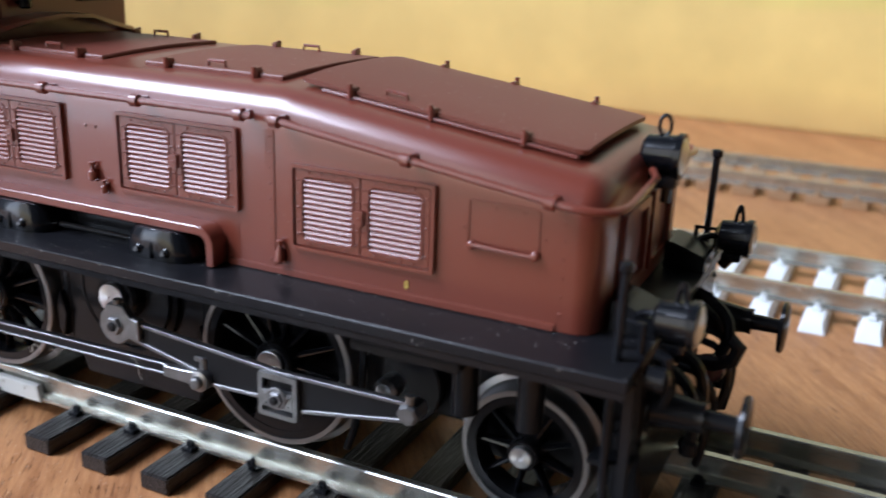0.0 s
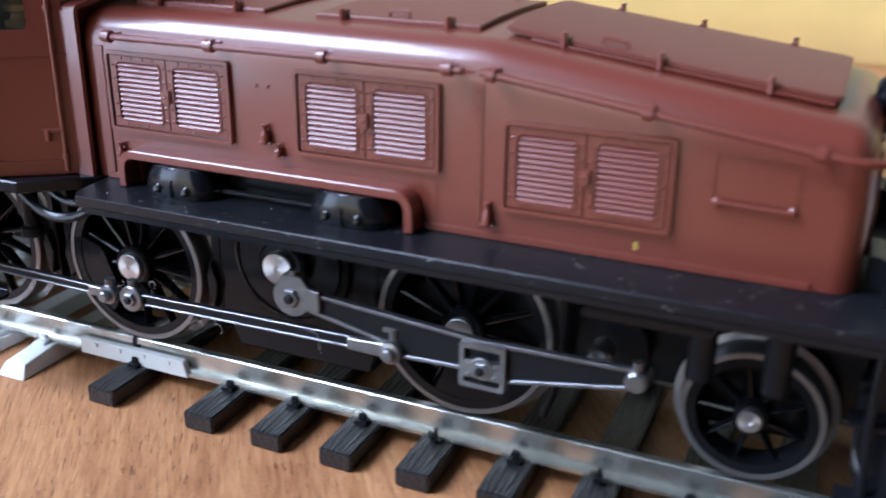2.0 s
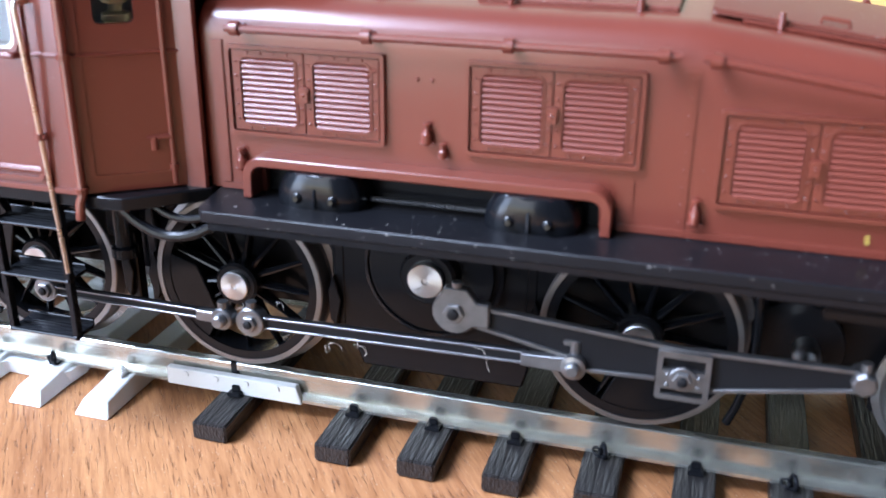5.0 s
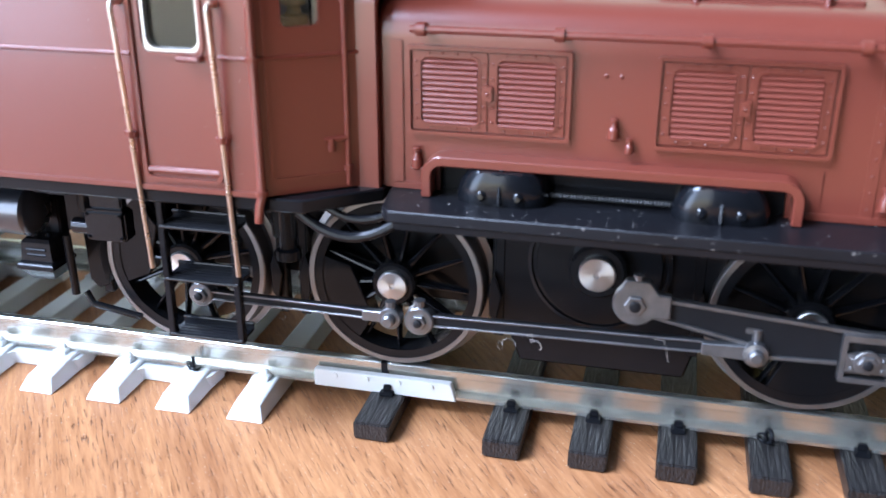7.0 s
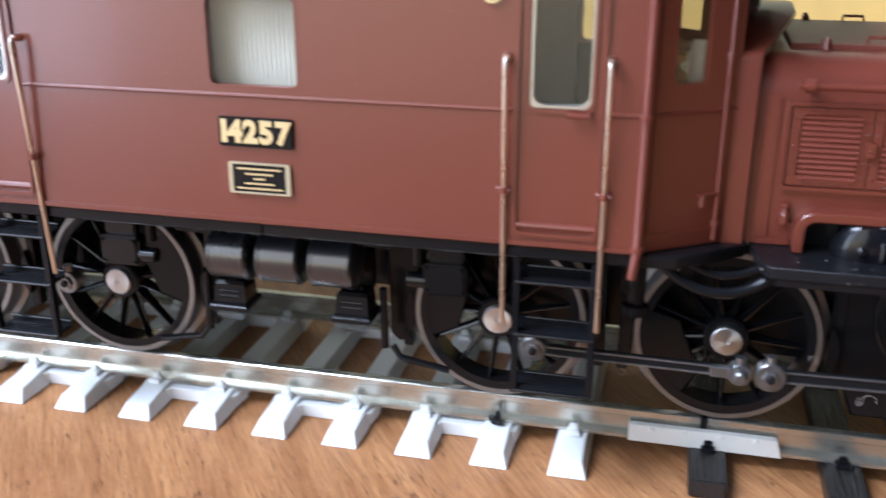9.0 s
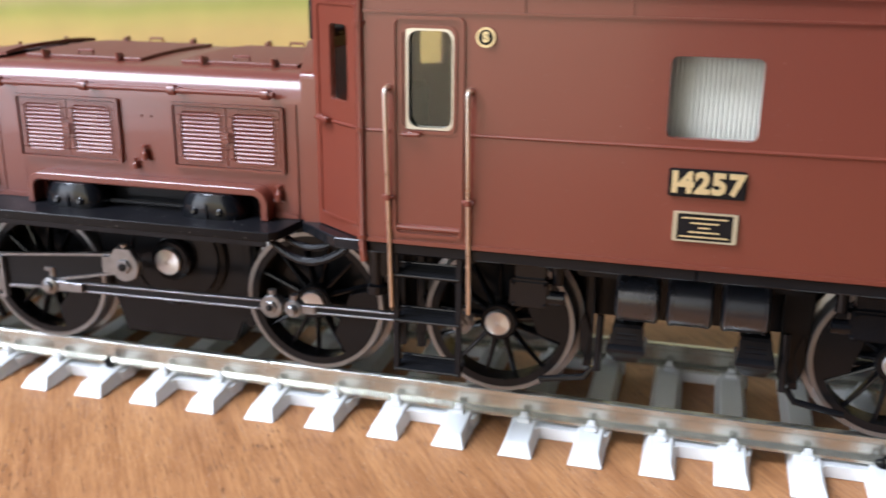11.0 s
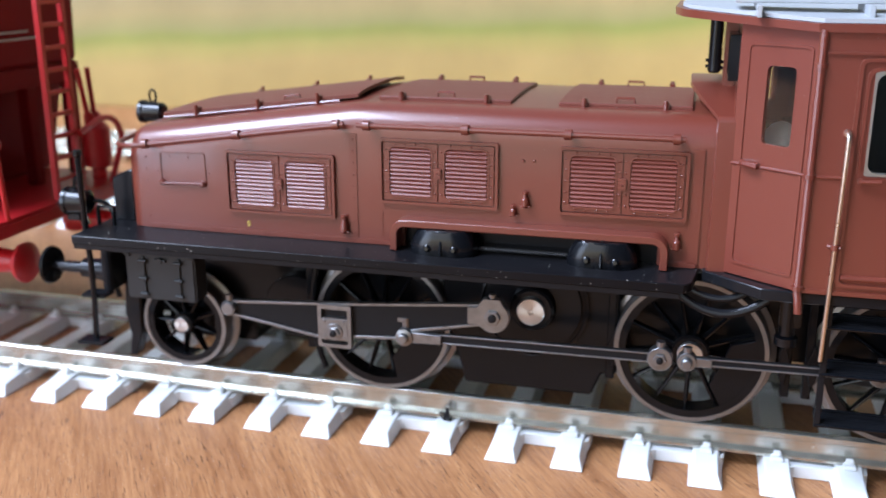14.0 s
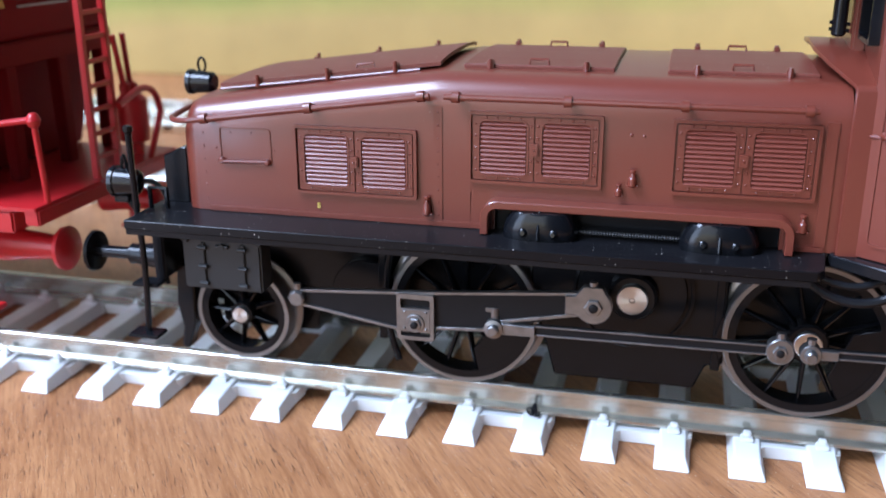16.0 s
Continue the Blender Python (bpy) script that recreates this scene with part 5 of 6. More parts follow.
def fluted_rod(a, b, h, side, y):
    """Slim rod with raised bright edges and a dark flute."""
    (x0, z0), (x1, z1) = a, b
    r = part("coupling_rod", prism(bmesh.new(), [(x0, z0 - h), (x1, z1 - h), (x1, z1 + h), (x0, z0 + h)], "y", side * (y - 0.5), side * y, 0.05), ROD, loco, "blackened coupling rod with worn bright edges")
    for s in (-1, 1):
        lo, hi = sorted((s * h, s * (h - 0.16)))
        part("edge", prism(bmesh.new(), [(x0, z0 + lo), (x1, z1 + lo), (x1, z1 + hi), (x0, z0 + hi)], "y", side * (y - 0.3), side * (y + 0.16), 0.03), RODEDGE, r)
    return r


def rod_end(x, z, r, side, y, parent, nut=True):
    bm = lathe(bmesh.new(), (x, side * (y - 0.7), z), (0, side, 0), [(0, r), (1.05, r), (1.15, r * 0.92)], 20)
    rod(bm, (x, side * (y - 0.1), z + r * 0.7), (x, side * (y - 0.1), z + r + 0.5), 0.45, 10)
    part("rod_end", bm, RODEDGE, parent)
    if nut:
        bolted(x, z, side * (y + 0.4), 0.68, parent)


def drive_gear(sg, tip, slider, crank, bolt, pins, side):
    y = 13.6
    (tx, tz), (sx, sz), (cx, cz), (bx, bz) = tip, slider, crank, bolt
    q = sg
    high, neck = (1.95, 0.5) if sg > 0 else (2.9, 1.1)
    # dark web
    web = [(tx, tz + 0.7), (sx, sz + high), (cx + q * 1.2, cz + neck), (cx + q * 1.2, cz - 1.0), (bx, bz - 0.35), (sx - q * 2.0, sz - 0.6), (sx + q * 2.0, sz - 1.0), (tx, tz - 0.7)]
    frame_rod = part("triangular_rod", prism(bmesh.new(), web, "y", side * (y - 0.6), side * (y - 0.1), 0.04), ROD, loco, "blackened triangular driving rod with worn edges")
    for (a, b) in ((web[0], web[1]), (web[1], web[2]), (web[3], (bx - q * 3.0 * 0, bz + 0.5)), ((bx, bz - 0.35), (sx - q * 2.0, sz - 0.6)), (web[6], web[7])):
        d = Vector((b[0] - a[0], b[1] - a[1]))
        nrm = Vector((-d.y, d.x)).normalized() * 0.15
        poly = [(a[0] - nrm.x, a[1] - nrm.y), (b[0] - nrm.x, b[1] - nrm.y), (b[0] + nrm.x, b[1] + nrm.y), (a[0] + nrm.x, a[1] + nrm.y)]
        part("edge", prism(bmesh.new(), poly, "y", side * (y - 0.5), side * (y + 0.12), 0.03), RODEDGE, frame_rod)
    # slide block with its window
    bm = ring(bmesh.new(), rounded(sx - 1.9, sx + 1.9, sz - 1.95, sz + high, 0.2, 2), rounded(sx - 1.5, sx + 1.5, sz - 1.55, sz + high - 0.5, 0.1, 2), "y", side * (y - 0.3), side * (y + 0.45))
    part("slide_frame", bm, RODEDGE, frame_rod)
    bm = box(bmesh.new(), sx - 1.6, sx + 1.6, side * (y - 0.3), side * (y + 0.5), sz - 1.1, sz + high - 1.5, 0.12)
    for u in (-1.1, 1.1):
        for v in (-0.7, high - 1.85):
            rivet(bm, (sx + u, side * (y + 0.48), sz + v), 0.17, 0.14, (0, side, 0))
    lathe(bm, (sx, side * (y + 0.4), sz - 0.1), (0, side, 0), [(0, 0.98), (0.2, 0.98), (0.25, 0.9)], 18)
    part("slide_block", bm, RODEDGE, frame_rod)
    bolted(sx, sz - 0.15, side * (y + 0.55), 0.72, frame_rod)
    # big end on the crank, forked ends and bolts
    plan = [(2.7, -0.95), (2.7, 0.95), (1.75, 1.0), (1.0, 2.0), (-0.8, 2.0)]
    plan += [(-1.75 * math.cos(a), 1.75 * math.sin(a)) for a in (radians(50 - 17 * k) for k in range(11))]
    plan += [(1.5, -1.0)]
    bm = prism(bmesh.new(), [(cx + q * u, cz + v) for u, v in plan], "y", side * (y - 0.4), side * (y + 0.45), 0.1)
    rod(bm, (cx + q * 0.1, side * y, cz + 1.9), (cx + q * 0.1, side * y, cz + 2.4), 0.4, 10)
    part("big_end", bm, RODEDGE, frame_rod)
    bolted(cx, cz, side * (y + 0.4), 0.85, frame_rod)
    bm = lathe(bmesh.new(), (tx, side * (y - 1.4), tz), (0, side, 0), [(0, 0.9), (1.9, 0.9), (2.1, 0.7)], 8)
    rod(bm, (tx, side * y, tz + 0.6), (tx, side * y, tz + 1.5), 0.4, 10)
    part("tip_bolt", bm, RODEDGE, frame_rod)
    bm = lathe(bmesh.new(), (bx, side * (y - 0.9), bz), (0, side, 0), [(0, 0.95), (1.6, 0.95), (1.7, 0.6), (2.1, 0.55), (2.2, 0.4)], 16)
    prism(bm, [(bx, bz - 0.6), (bx - q * 4.0, bz - 0.5), (bx - q * 4.0, bz + 0.5), (bx, bz + 0.65)], "y", side * (y - 0.2), side * (y + 0.5), 0.08)
    rod(bm, (bx, side * (y - 0.2), bz + 0.7), (bx, side * (y - 0.2), bz + 1.9), 0.4, 10)
    box(bm, bx - 0.9, bx + 0.2, side * (y - 0.4), side * (y + 0.1), bz + 1.5, bz + 1.95, 0.08)
    part("fork", bm, RODEDGE, frame_rod)
    # coupling rods to the inner axles
    (px, pz), (nx, nz), (ex, ez) = pins
    r1 = fluted_rod((bx - q * 3.8, bz), (px, pz), 0.52, side, y)
    rod_end(px, pz, 1.25, side, y, r1)
    r2 = fluted_rod((nx, nz), (ex, ez), 0.42, side, y + 0.2)
    rod_end(nx, nz, 0.95, side, y + 0.3, r2, False)
    bm = lathe(bmesh.new(), (nx, side * (y + 0.6), nz), (0, side, 0), [(0, 0.6), (0.7, 0.55), (0.85, 0.4)], 12)
    prism(bm, [(nx, nz - 0.5), (nx - q * 2.4, nz - 0.45), (nx - q * 2.4, nz + 0.45), (nx, nz + 0.5)], "y", side * (y - 0.1), side * (y + 0.55), 0.08)
    part("knuckle", bm, RODEDGE, r2)
    rod_end(ex, ez, 1.1, side, y, r2)


drive_gear(1, (88.4, 13.7), (76.4, 12.25), (59.25, 14.9), (68.5, 11.8), ((42.0, 11.4), (39.6, 11.5), (22.6, 11.7)), -1)
drive_gear(-1, (-89.3, 14.1), (-76.8, 12.7), (-59.4, 15.9), (-68.9, 12.8), ((-42.4, 13.1), (-39.8, 13.2), (-22.0, 13.5)), -1)
drive_gear(1, (88.7, 14.1), (76.7, 12.7), (59.25, 15.9), (68.5, 12.8), ((42.0, 13.1), (39.6, 13.2), (22.6, 13.5)), 1)
drive_gear(-1, (-89.3, 13.6), (-76.8, 12.3), (-59.4, 14.9), (-68.9, 11.8), ((-42.4, 11.4), (-39.8, 11.5), (-22.0, 11.7)), 1)


# ---- running gear details ----
for sg in (-1, 1):
    for side in (-1, 1):
        # cab steps
        steps = part("cab_steps", box(bmesh.new(), sg * 21.2, sg * 21.75, side * 16.6, side * 17.3, 9.2, 21.3, 0.06), BLACK, loco)
        part("upright", box(bmesh.new(), sg * 27.4, sg * 27.95, side * 16.6, side * 17.3, 9.2, 21.3, 0.06), BLACK, steps)
        for z in (9.5, 14.6, 19.2):
            bm = box(bmesh.new(), sg * 21.4, sg * 27.8, side * 14.9, side * 17.2, z - 0.2, z + 0.12, 0.05)
            for k in range(4):
                box(bm, sg * 21.8, sg * 27.4, side * (15.2 + 0.5 * k), side * (15.32 + 0.5 * k), z + 0.08, z + 0.18)
            box(bm, sg * 21.4, sg * 27.8, side * 14.8, side * 15.0, z - 0.1, z + 0.5, 0.03)
            part("tread", bm, BLACK, steps)
            bm = rod(bmesh.new(), (sg * 21.4, side * 17.25, z - 0.05), (sg * 27.8, side * 17.25, z - 0.05), 0.16, 8)
            part("edge_bar", bm, GLOSS, steps)
            part("edge_bar", rod(bmesh.new(), (sg * 21.4, side * 14.9, z + 0.5), (sg * 27.8, side * 14.9, z + 0.5), 0.15, 8), GLOSS, steps)
        # brake hangers, shoes and sand pipes
        for xa in (18.9, 38.8, 73.0):
            for d in (-1, 1):
                if xa == 73.0 and d > 0:
                    continue
                x = sg * xa + d * 8.9
                bm = prism(bmesh.new(), [(x - 0.45, 8.0), (x + 0.45, 8.0), (x + 0.4, 19.5), (x - 0.4, 19.5)], "y", side * 7.2, side * 8.4, 0.1)
                prism(bm, [(x - d * 0.2, 9.4), (x - d * 0.75, 10.2), (x - d * 0.85, 12.8), (x - d * 0.4, 14.2), (x + d * 0.3, 12.0)], "y", side * 7.1, side * 9.0, 0.08)
                part("brake_hanger", bm, BLACK, loco)
        part("sand_pipe", tube(bmesh.new(), bend((sg * 80.5, side * 8.0, 20.8), (sg * 82.5, side * 9.0, 12), (sg * 80.0, side * 8.9, 6.0), 8), 0.35), BLACK, loco)
        # round guard by the first axle
        bm = lathe(bmesh.new(), (sg * 84.2, side * 6.0, 12.5), (0, side, 0), [(0, 3.75), (1.2, 3.75), (1.3, 3.65), (1.3, 0.3)], 40)
        box(bm, sg * 79.8, sg * 82.0, side * 6.0, side * 6.9, 12.5, 21.2, 0.1)
        part("guard_disc", bm, BLACK, loco)
        part("spring", tube(bmesh.new(), [(sg * 73.0 + 0.5 * math.cos(a), side * 6.8 + 0.5 * math.sin(a), 16.2 + a * 0.075) for a in (0.6 * k for k in range(84))], 0.12, 5), BLACK, loco)
        # rods between rail and gear: brake pull
        part("brake_pull", tube(bmesh.new(), [(sg * 9.2, side * 10.8, 9.1), (sg * 10.0, side * 11.0, 8.0), (sg * 14.5, side * 10.6, 7.0)], 0.34), BLACK, loco)
        # axle box cover near the third axle
        bm = box(bmesh.new(), sg * 13.2, sg * 17.0, side * 13.6, side * 15.4, 16.4, 19.2, 0.25)
        rod(bm, (sg * 12.6, side * 14.0, 18.6), (sg * 12.6, side * 14.0, 20.6), 0.6, 10)
        rod(bm, (sg * 11.8, side * 14.6, 17.4), (sg * 13.4, side * 14.6, 17.4), 0.7, 12)
        box(bm, sg * 13.6, sg * 16.6, side * 13.8, side * 14.9, 19.2, 20.6, 0.15)
        for dx in (13.6, 16.6):
            rivet(bm, (sg * dx, side * 15.4, 18.8), 0.2, 0.2, (0, side, 0))
            rivet(bm, (sg * dx, side * 15.4, 16.8), 0.2, 0.2, (0, side, 0))
        part("valve_box", bm, GLOSS, loco)
        bm = rod(bmesh.new(), (sg * 30.8, side * 13.5, 21.2), (sg * 30.8, side * 13.5, 16.4), 0.75, 12)
        lathe(bm, (sg * 30.8, side * 13.5, 15.6), (0, 0, 1), [(0, 0.7), (0.2, 1.1), (1.0, 1.1), (1.2, 0.75)], 14)
        box(bm, sg * 29.6, sg * 31.6, side * 13.0, side * 14.0, 17.6, 21.2, 0.15)
        part("sand_trap", bm, GLOSS, loco)
        # relay boxes under the middle
        bm = bmesh.new()
        rows = []
        for z, xa, xb, ya, yb in ((14.6, 4.65, 7.2, 10.4, 12.3), (14.3, 4.45, 7.35, 10.2, 12.55), (12.6, 4.35, 7.5, 10.0, 12.7), (12.4, 4.2, 7.7, 9.6, 13.1), (12.25, 4.1, 7.8, 9.5, 13.2), (11.95, 4.1, 7.8, 9.5, 13.2), (11.8, 4.2, 7.7, 9.6, 13.0), (10.65, 5.0, 7.0, 10.2, 12.2)):
            rows.append([bm.verts.new((sg * x, side * y, z)) for x, y in ((xa, ya), (xb, ya), (xb, yb), (xa, yb))])
        for a, b in zip(rows, rows[1:]):
            for k in range(4):
                bm.faces.new((a[k], a[(k + 1) % 4], b[(k + 1) % 4], b[k]))
        bm.faces.new(rows[0])
        bm.faces.new(rows[-1][::-1])
        for dx in (5.3, 6.5):
            rivet(bm, (sg * dx, side * 11.3, 14.55), 0.28, 0.35, (0, 0, 1))
        for z in (13.0, 13.5):
            rod(bm, (sg * 5.0, side * 12.62, z + 0.2), (sg * 6.9, side * 12.62, z + 0.2), 0.14, 6)
        box(bm, sg * 5.0, sg * 7.2, side * 9.0, side * 10.4, 14.0, 18.0, 0.15)
        rod(bm, (sg * 8.6, side * 11.6, 15.0), (sg * 8.7, side * 11.6, 9.2), 0.38, 10)
        part("relay_box", bm, BLACK, loco)
        # buffer, with stock and head
        bx, bz = (112.0, 17.3) if sg > 0 else (114.0, 16.0)
        bm = lathe(bmesh.new(), (sg * 105.6, side * 10.2, bz), (sg, 0, 0), [(0, 1.9), (0.5, 1.9), (0.6, 1.5), (3.6, 1.1), (4.2, 1.15), (4.25, 0.7), (bx - 105.4, 0.65)], 22)
        buf = part("buffer", bm, BLACK, loco)
        part("buffer_head", lathe(bmesh.new(), (sg * bx, side * 10.2, bz), (sg, 0, 0), [(0, 0.7), (0.15, 2.2), (0.5, 2.3), (0.7, 2.0), (0.85, 0.5)], 30), BLACK, buf)
        # lower lamps
        lx, ly = (107.4 if sg > 0 else -109.1), side * 11.2
        bm = lathe(bmesh.new(), (lx - sg * 1.7, ly, 24.4), (sg, 0, 0), [(0, 0.9), (0.3, 1.35), (2.4, 1.55), (2.5, 1.7), (3.0, 1.7)], 22)
        tube(bm, bend((lx - 0.3, ly, 25.8), (lx, ly, 28.6), (lx + 0.35, ly, 25.8), 8), 0.2, 6)
        rod(bm, (lx, ly, 23.0), (lx - sg * 1.0, ly, 21.6), 0.5, 8)
        box(bm, lx - 1.1, lx + 0.6, ly - 0.8, ly + 0.8, 22.3, 23.0, 0.1)
        lamp = part("lamp", bm, GLOSS, loco)
        part("lens", lathe(bmesh.new(), (lx + sg * 1.3, ly, 24.4), (sg, 0, 0), [(0, 1.4), (0.15, 1.35), (0.35, 0.7)], 22), LENS, lamp, "clear pale lamp lens")
        part("cable", tube(bmesh.new(), bend((lx - sg * 1.6, ly - side * 0.6, 24.4), (lx - sg * 3.4, ly - side * 1.2, 24.6), (lx - sg * 3.9, ly - side * 1.4, 22.2), 8), 0.28, 6), BLACK, lamp)
        # uncoupling lever posts
        px, py = (104.3 if sg > 0 else -106.1), side * 14.6
        tip = 28.6 if sg > 0 and side < 0 else 30.6
        bm = tube(bmesh.new(), [(px, py, 9.0), (px - sg * 0.3, py, 14.0), (px - sg * 0.3, py, 18.6), (px - sg * 0.1, py, 22.2), (px, py, tip)], 0.34, 8)
        lathe(bm, (px, py, tip - 0.2), (0, 0, 1), [(0, 0.34), (0.2, 0.5), (0.7, 0.5), (0.8, 0.3)], 10)
        post = part("lever_post", bm, BLACK, loco)
        part("foot_step", box(bmesh.new(), px - 1.7, px + 1.7, py - 1.3, py + 0.9, 8.7, 9.1, 0.08), BLACK, post)
        part("foot_step", box(bmesh.new(), px - 1.6, px + 1.4, py - side * 2.4, py - side * 0.2, 13.9, 14.3, 0.08), BLACK, post)
        part("guard_iron", prism(bmesh.new(), [(sg * x, z) for x, z in ((103.2, 15), (105.2, 15), (105.6, 10.2), (105.0, 7.6), (105.4, 4.9), (104.5, 4.9), (103.6, 7.8), (103.4, 11))], "y", side * 7.6, side * 9.3, 0.15), BLACK, loco)
        # low boxes on the platform and stirrup
        high = 23.6 if sg > 0 else 27.2
        bm = prism(bmesh.new(), [(sg * 102.3, 22.2), (sg * 102.3, high + 1.0), (sg * 102.9, high + 1.0), (sg * (105.8 if sg > 0 else 105.0), high), (sg * (105.8 if sg > 0 else 105.0), 22.2)], "y", side * 6.0, side * 10.2, 0.12)
        part("platform_box", bm, BLACK, loco)
        part("stirrup", tube(bmesh.new(), [(sg * 103.6, side * 12.6, 22.2), (sg * 103.6, side * 12.6, 24.4), (sg * 105.4, side * 12.8, 24.4), (sg * 105.4, side * 12.8, 22.2)], 0.26, 6), BLACK, loco)
        for k, yy in enumerate((3.0, 5.6)):
            pts = bend((sg * 106.2, side * yy, 17.6), (sg * 110.4, side * (yy + 0.4), 17.6), (sg * 108.8, side * (yy - 0.3), 12.0 - k * 1.2), 10)
            bm = tube(bmesh.new(), pts, 0.34, 8)
            part("brake_hose", bm, BLACK, loco)
    # tool box, on the end with the wagon; sand boxes on the other
    if sg < 0:
        for side in (-1, 1):
            bm = box(bmesh.new(), -100.7, -92.2, side * 13.0, side * 15.6, 14.9, 20.8, 0.2)
            tb = part("tool_box", bm, SATINBLACK, loco)
            for x in (-98.4, -94.1):
                bm = box(bmesh.new(), x - 0.22, x + 0.22, side * 15.5, side * 15.85, 15.3, 19.9, 0.06)
                for z in (15.6, 17.4, 19.4):
                    rod(bm, (x - 0.45, side * 15.85, z), (x + 0.45, side * 15.85, z), 0.22, 8)
                part("hinge_strap", bm, SATINBLACK, tb)
            bm = rod(bmesh.new(), (-96.9, side * 15.75, 19.6), (-95.6, side * 15.75, 19.6), 0.2, 8)
            rod(bm, (-96.25, side * 15.5, 19.6), (-96.25, side * 16.0, 19.6), 0.3, 8)
            for x in (-100.3, -92.4):
                rod(bm, (x - 0.35, side * 15.75, 20.2), (x + 0.35, side * 15.75, 20.0), 0.22, 8)
            part("catch", bm, SATINBLACK, tb)
    else:
        for side in (-1, 1):
            for x in (92.6, 97.8):
                bm = rod(bmesh.new(), (x, side * 12.8, 21.2), (x, side * 12.8, 14.6), 1.05, 14)
                part("sand_box", bm, BLACK, loco)
            part("bearer", box(bmesh.new(), 84.6, 93.6, side * 13.4, side * 16.4, 19.3, 20.1, 0.15), BLACK, loco)
            part("round_head", lathe(bmesh.new(), (84.8, side * 9.4, 13.6), (0, side, 0), [(0, 1.0), (1.6, 1.0), (2.0, 0.7), (2.1, 0.2)], 16), TURNED, loco, "bright round bolt head")
    # buffer beam, coupling hook and centre hoses
    beam = part("buffer_beam", box(bmesh.new(), sg * 104.4, sg * 105.7, -13.0, 13.0, 14.4, 21.3, 0.2), BLACK, loco)
    bm = bmesh.new()
    for y in (-12.4, -7.2, -5.0, 5.0, 7.2, 12.4):
        for z in (14.8, 20.2):
            rivet(bm, (sg * 105.65, y, z), 0.3, 0.25, (sg, 0, 0))
    part("beam_bolts", bm, BLACK, beam)
    bm = tube(bmesh.new(), [(sg * 105.6, 0, 17), (sg * 108.4, 0, 17), (sg * 109.8, 0, 17.6), (sg * 110.2, 0, 18.8), (sg * 109.4, 0, 19.4)], 0.6, 8)
    tube(bm, [(sg * 107.5, 0.6, 16.8), (sg * 108.4, 0.9, 14.0), (sg * 108.2, 0.5, 11.4), (sg * 108.2, -0.5, 11.4), (sg * 108.4, -0.9, 14.0), (sg * 107.5, -0.6, 16.8)], 0.4, 6)
    part("coupling_hook", bm, BLACK, beam)
    # top lamp on the nose
    lx, q = (101.1, 0.95) if sg > 0 else (103.6, 0.76)
    bm = lathe(bmesh.new(), (sg * lx, 0, 33.3), (sg, 0, 0), [(0, 1.1 * q), (0.3, 1.5 * q), (2.5, 1.65 * q), (2.6, 1.85 * q), (3.1, 1.85 * q)], 26)
    tube(bm, [(sg * (lx + 1.5) + 0.45 * math.sin(a), 0, 33.95 + 1.65 * q - 0.8 * math.cos(a)) for a in (2 * math.pi * k / 14 for k in range(15))], 0.15, 8)
    box(bm, sg * 101.6, sg * 104.0, -0.9, 0.9, 30.8, 31.9, 0.15)
    rod(bm, (sg * 103.2, 0, 31.4), (sg * 103.2, 0, 29.6), 0.45, 8)
    lamp = part("lamp", bm, GLOSS, loco)
    part("lens", lathe(bmesh.new(), (sg * (lx + 3.0), 0, 33.3), (sg, 0, 0), [(0, 1.55 * q), (0.15, 1.5 * q), (0.4, 0.8 * q)], 26), LENS, lamp, "clear pale lamp lens")

part("guard_plate", prism(bmesh.new(), [(103.4, 14.6), (105.2, 14.6), (106.2, 9.0), (105.4, 6.4), (104.6, 6.4), (103.4, 10.0)], "y", -10.5, 10.5, 0.2), BLACK, loco)
for y, drop in ((-8.0, 1.2), (-5.0, 0.4), (5.4, 1.4)):
    pts = bend((105.4, y, 19.8), (109.2, y + 0.5, 20.2 - drop), (108.4, y + 0.9, 14.2 - drop), 10)
    bm = tube(bmesh.new(), pts, 0.48, 8)
    lathe(bm, pts[-1] + Vector((0, 0, -0.5)), (0, 0, 1), [(0, 0.3), (0.1, 0.7), (1.1, 0.75), (1.3, 0.5)], 12)
    part("brake_hose", bm, BLACK, loco)
for y in (-15.4, -12.0):
    part("step_hanger", box(bmesh.new(), 105.2, 105.9, y - 0.25, y + 0.25, 8.9, 21.2, 0.08), BLACK, loco)
HOSE_END = material("maroon_hose_end", (0.05, 0.008, 0.008), 0.25, vary=0.1, bump=0)
pts = bend((105.6, 5.0, 21.0), (110.6, 4.2, 19.6), (108.0, 1.6, 16.2), 12)
hose = part("brake_hose", tube(bmesh.new(), pts, 0.5, 10), BLACK, loco)
part("hose_end", lathe(bmesh.new(), (108.0, 1.2, 15.0), (0, 0, 1), [(0, 0.4), (0.25, 0.95), (0.8, 1.25), (1.4, 1.25), (1.95, 0.95), (2.2, 0.4)], 20), HOSE_END, hose, "dark maroon ball at the hose end")
part("step_board", box(bmesh.new(), 104.4, 107.0, -15.8, -11.6, 8.5, 9.0, 0.1), BLACK, loco)
bm = tube(bmesh.new(), [(106.4, -13.0, 22.6), (107.2, -13.0, 22.4), (107.6, -12.6, 20.0), (107.0, -12.2, 18.4)], 0.4, 8)
lathe(bm, (106.2, -13.6, 21.0), (1, 0, 0), [(0, 0.9), (1.2, 0.9), (1.5, 0.5)], 12)
part("jumper_socket", bm, BLACK, loco)

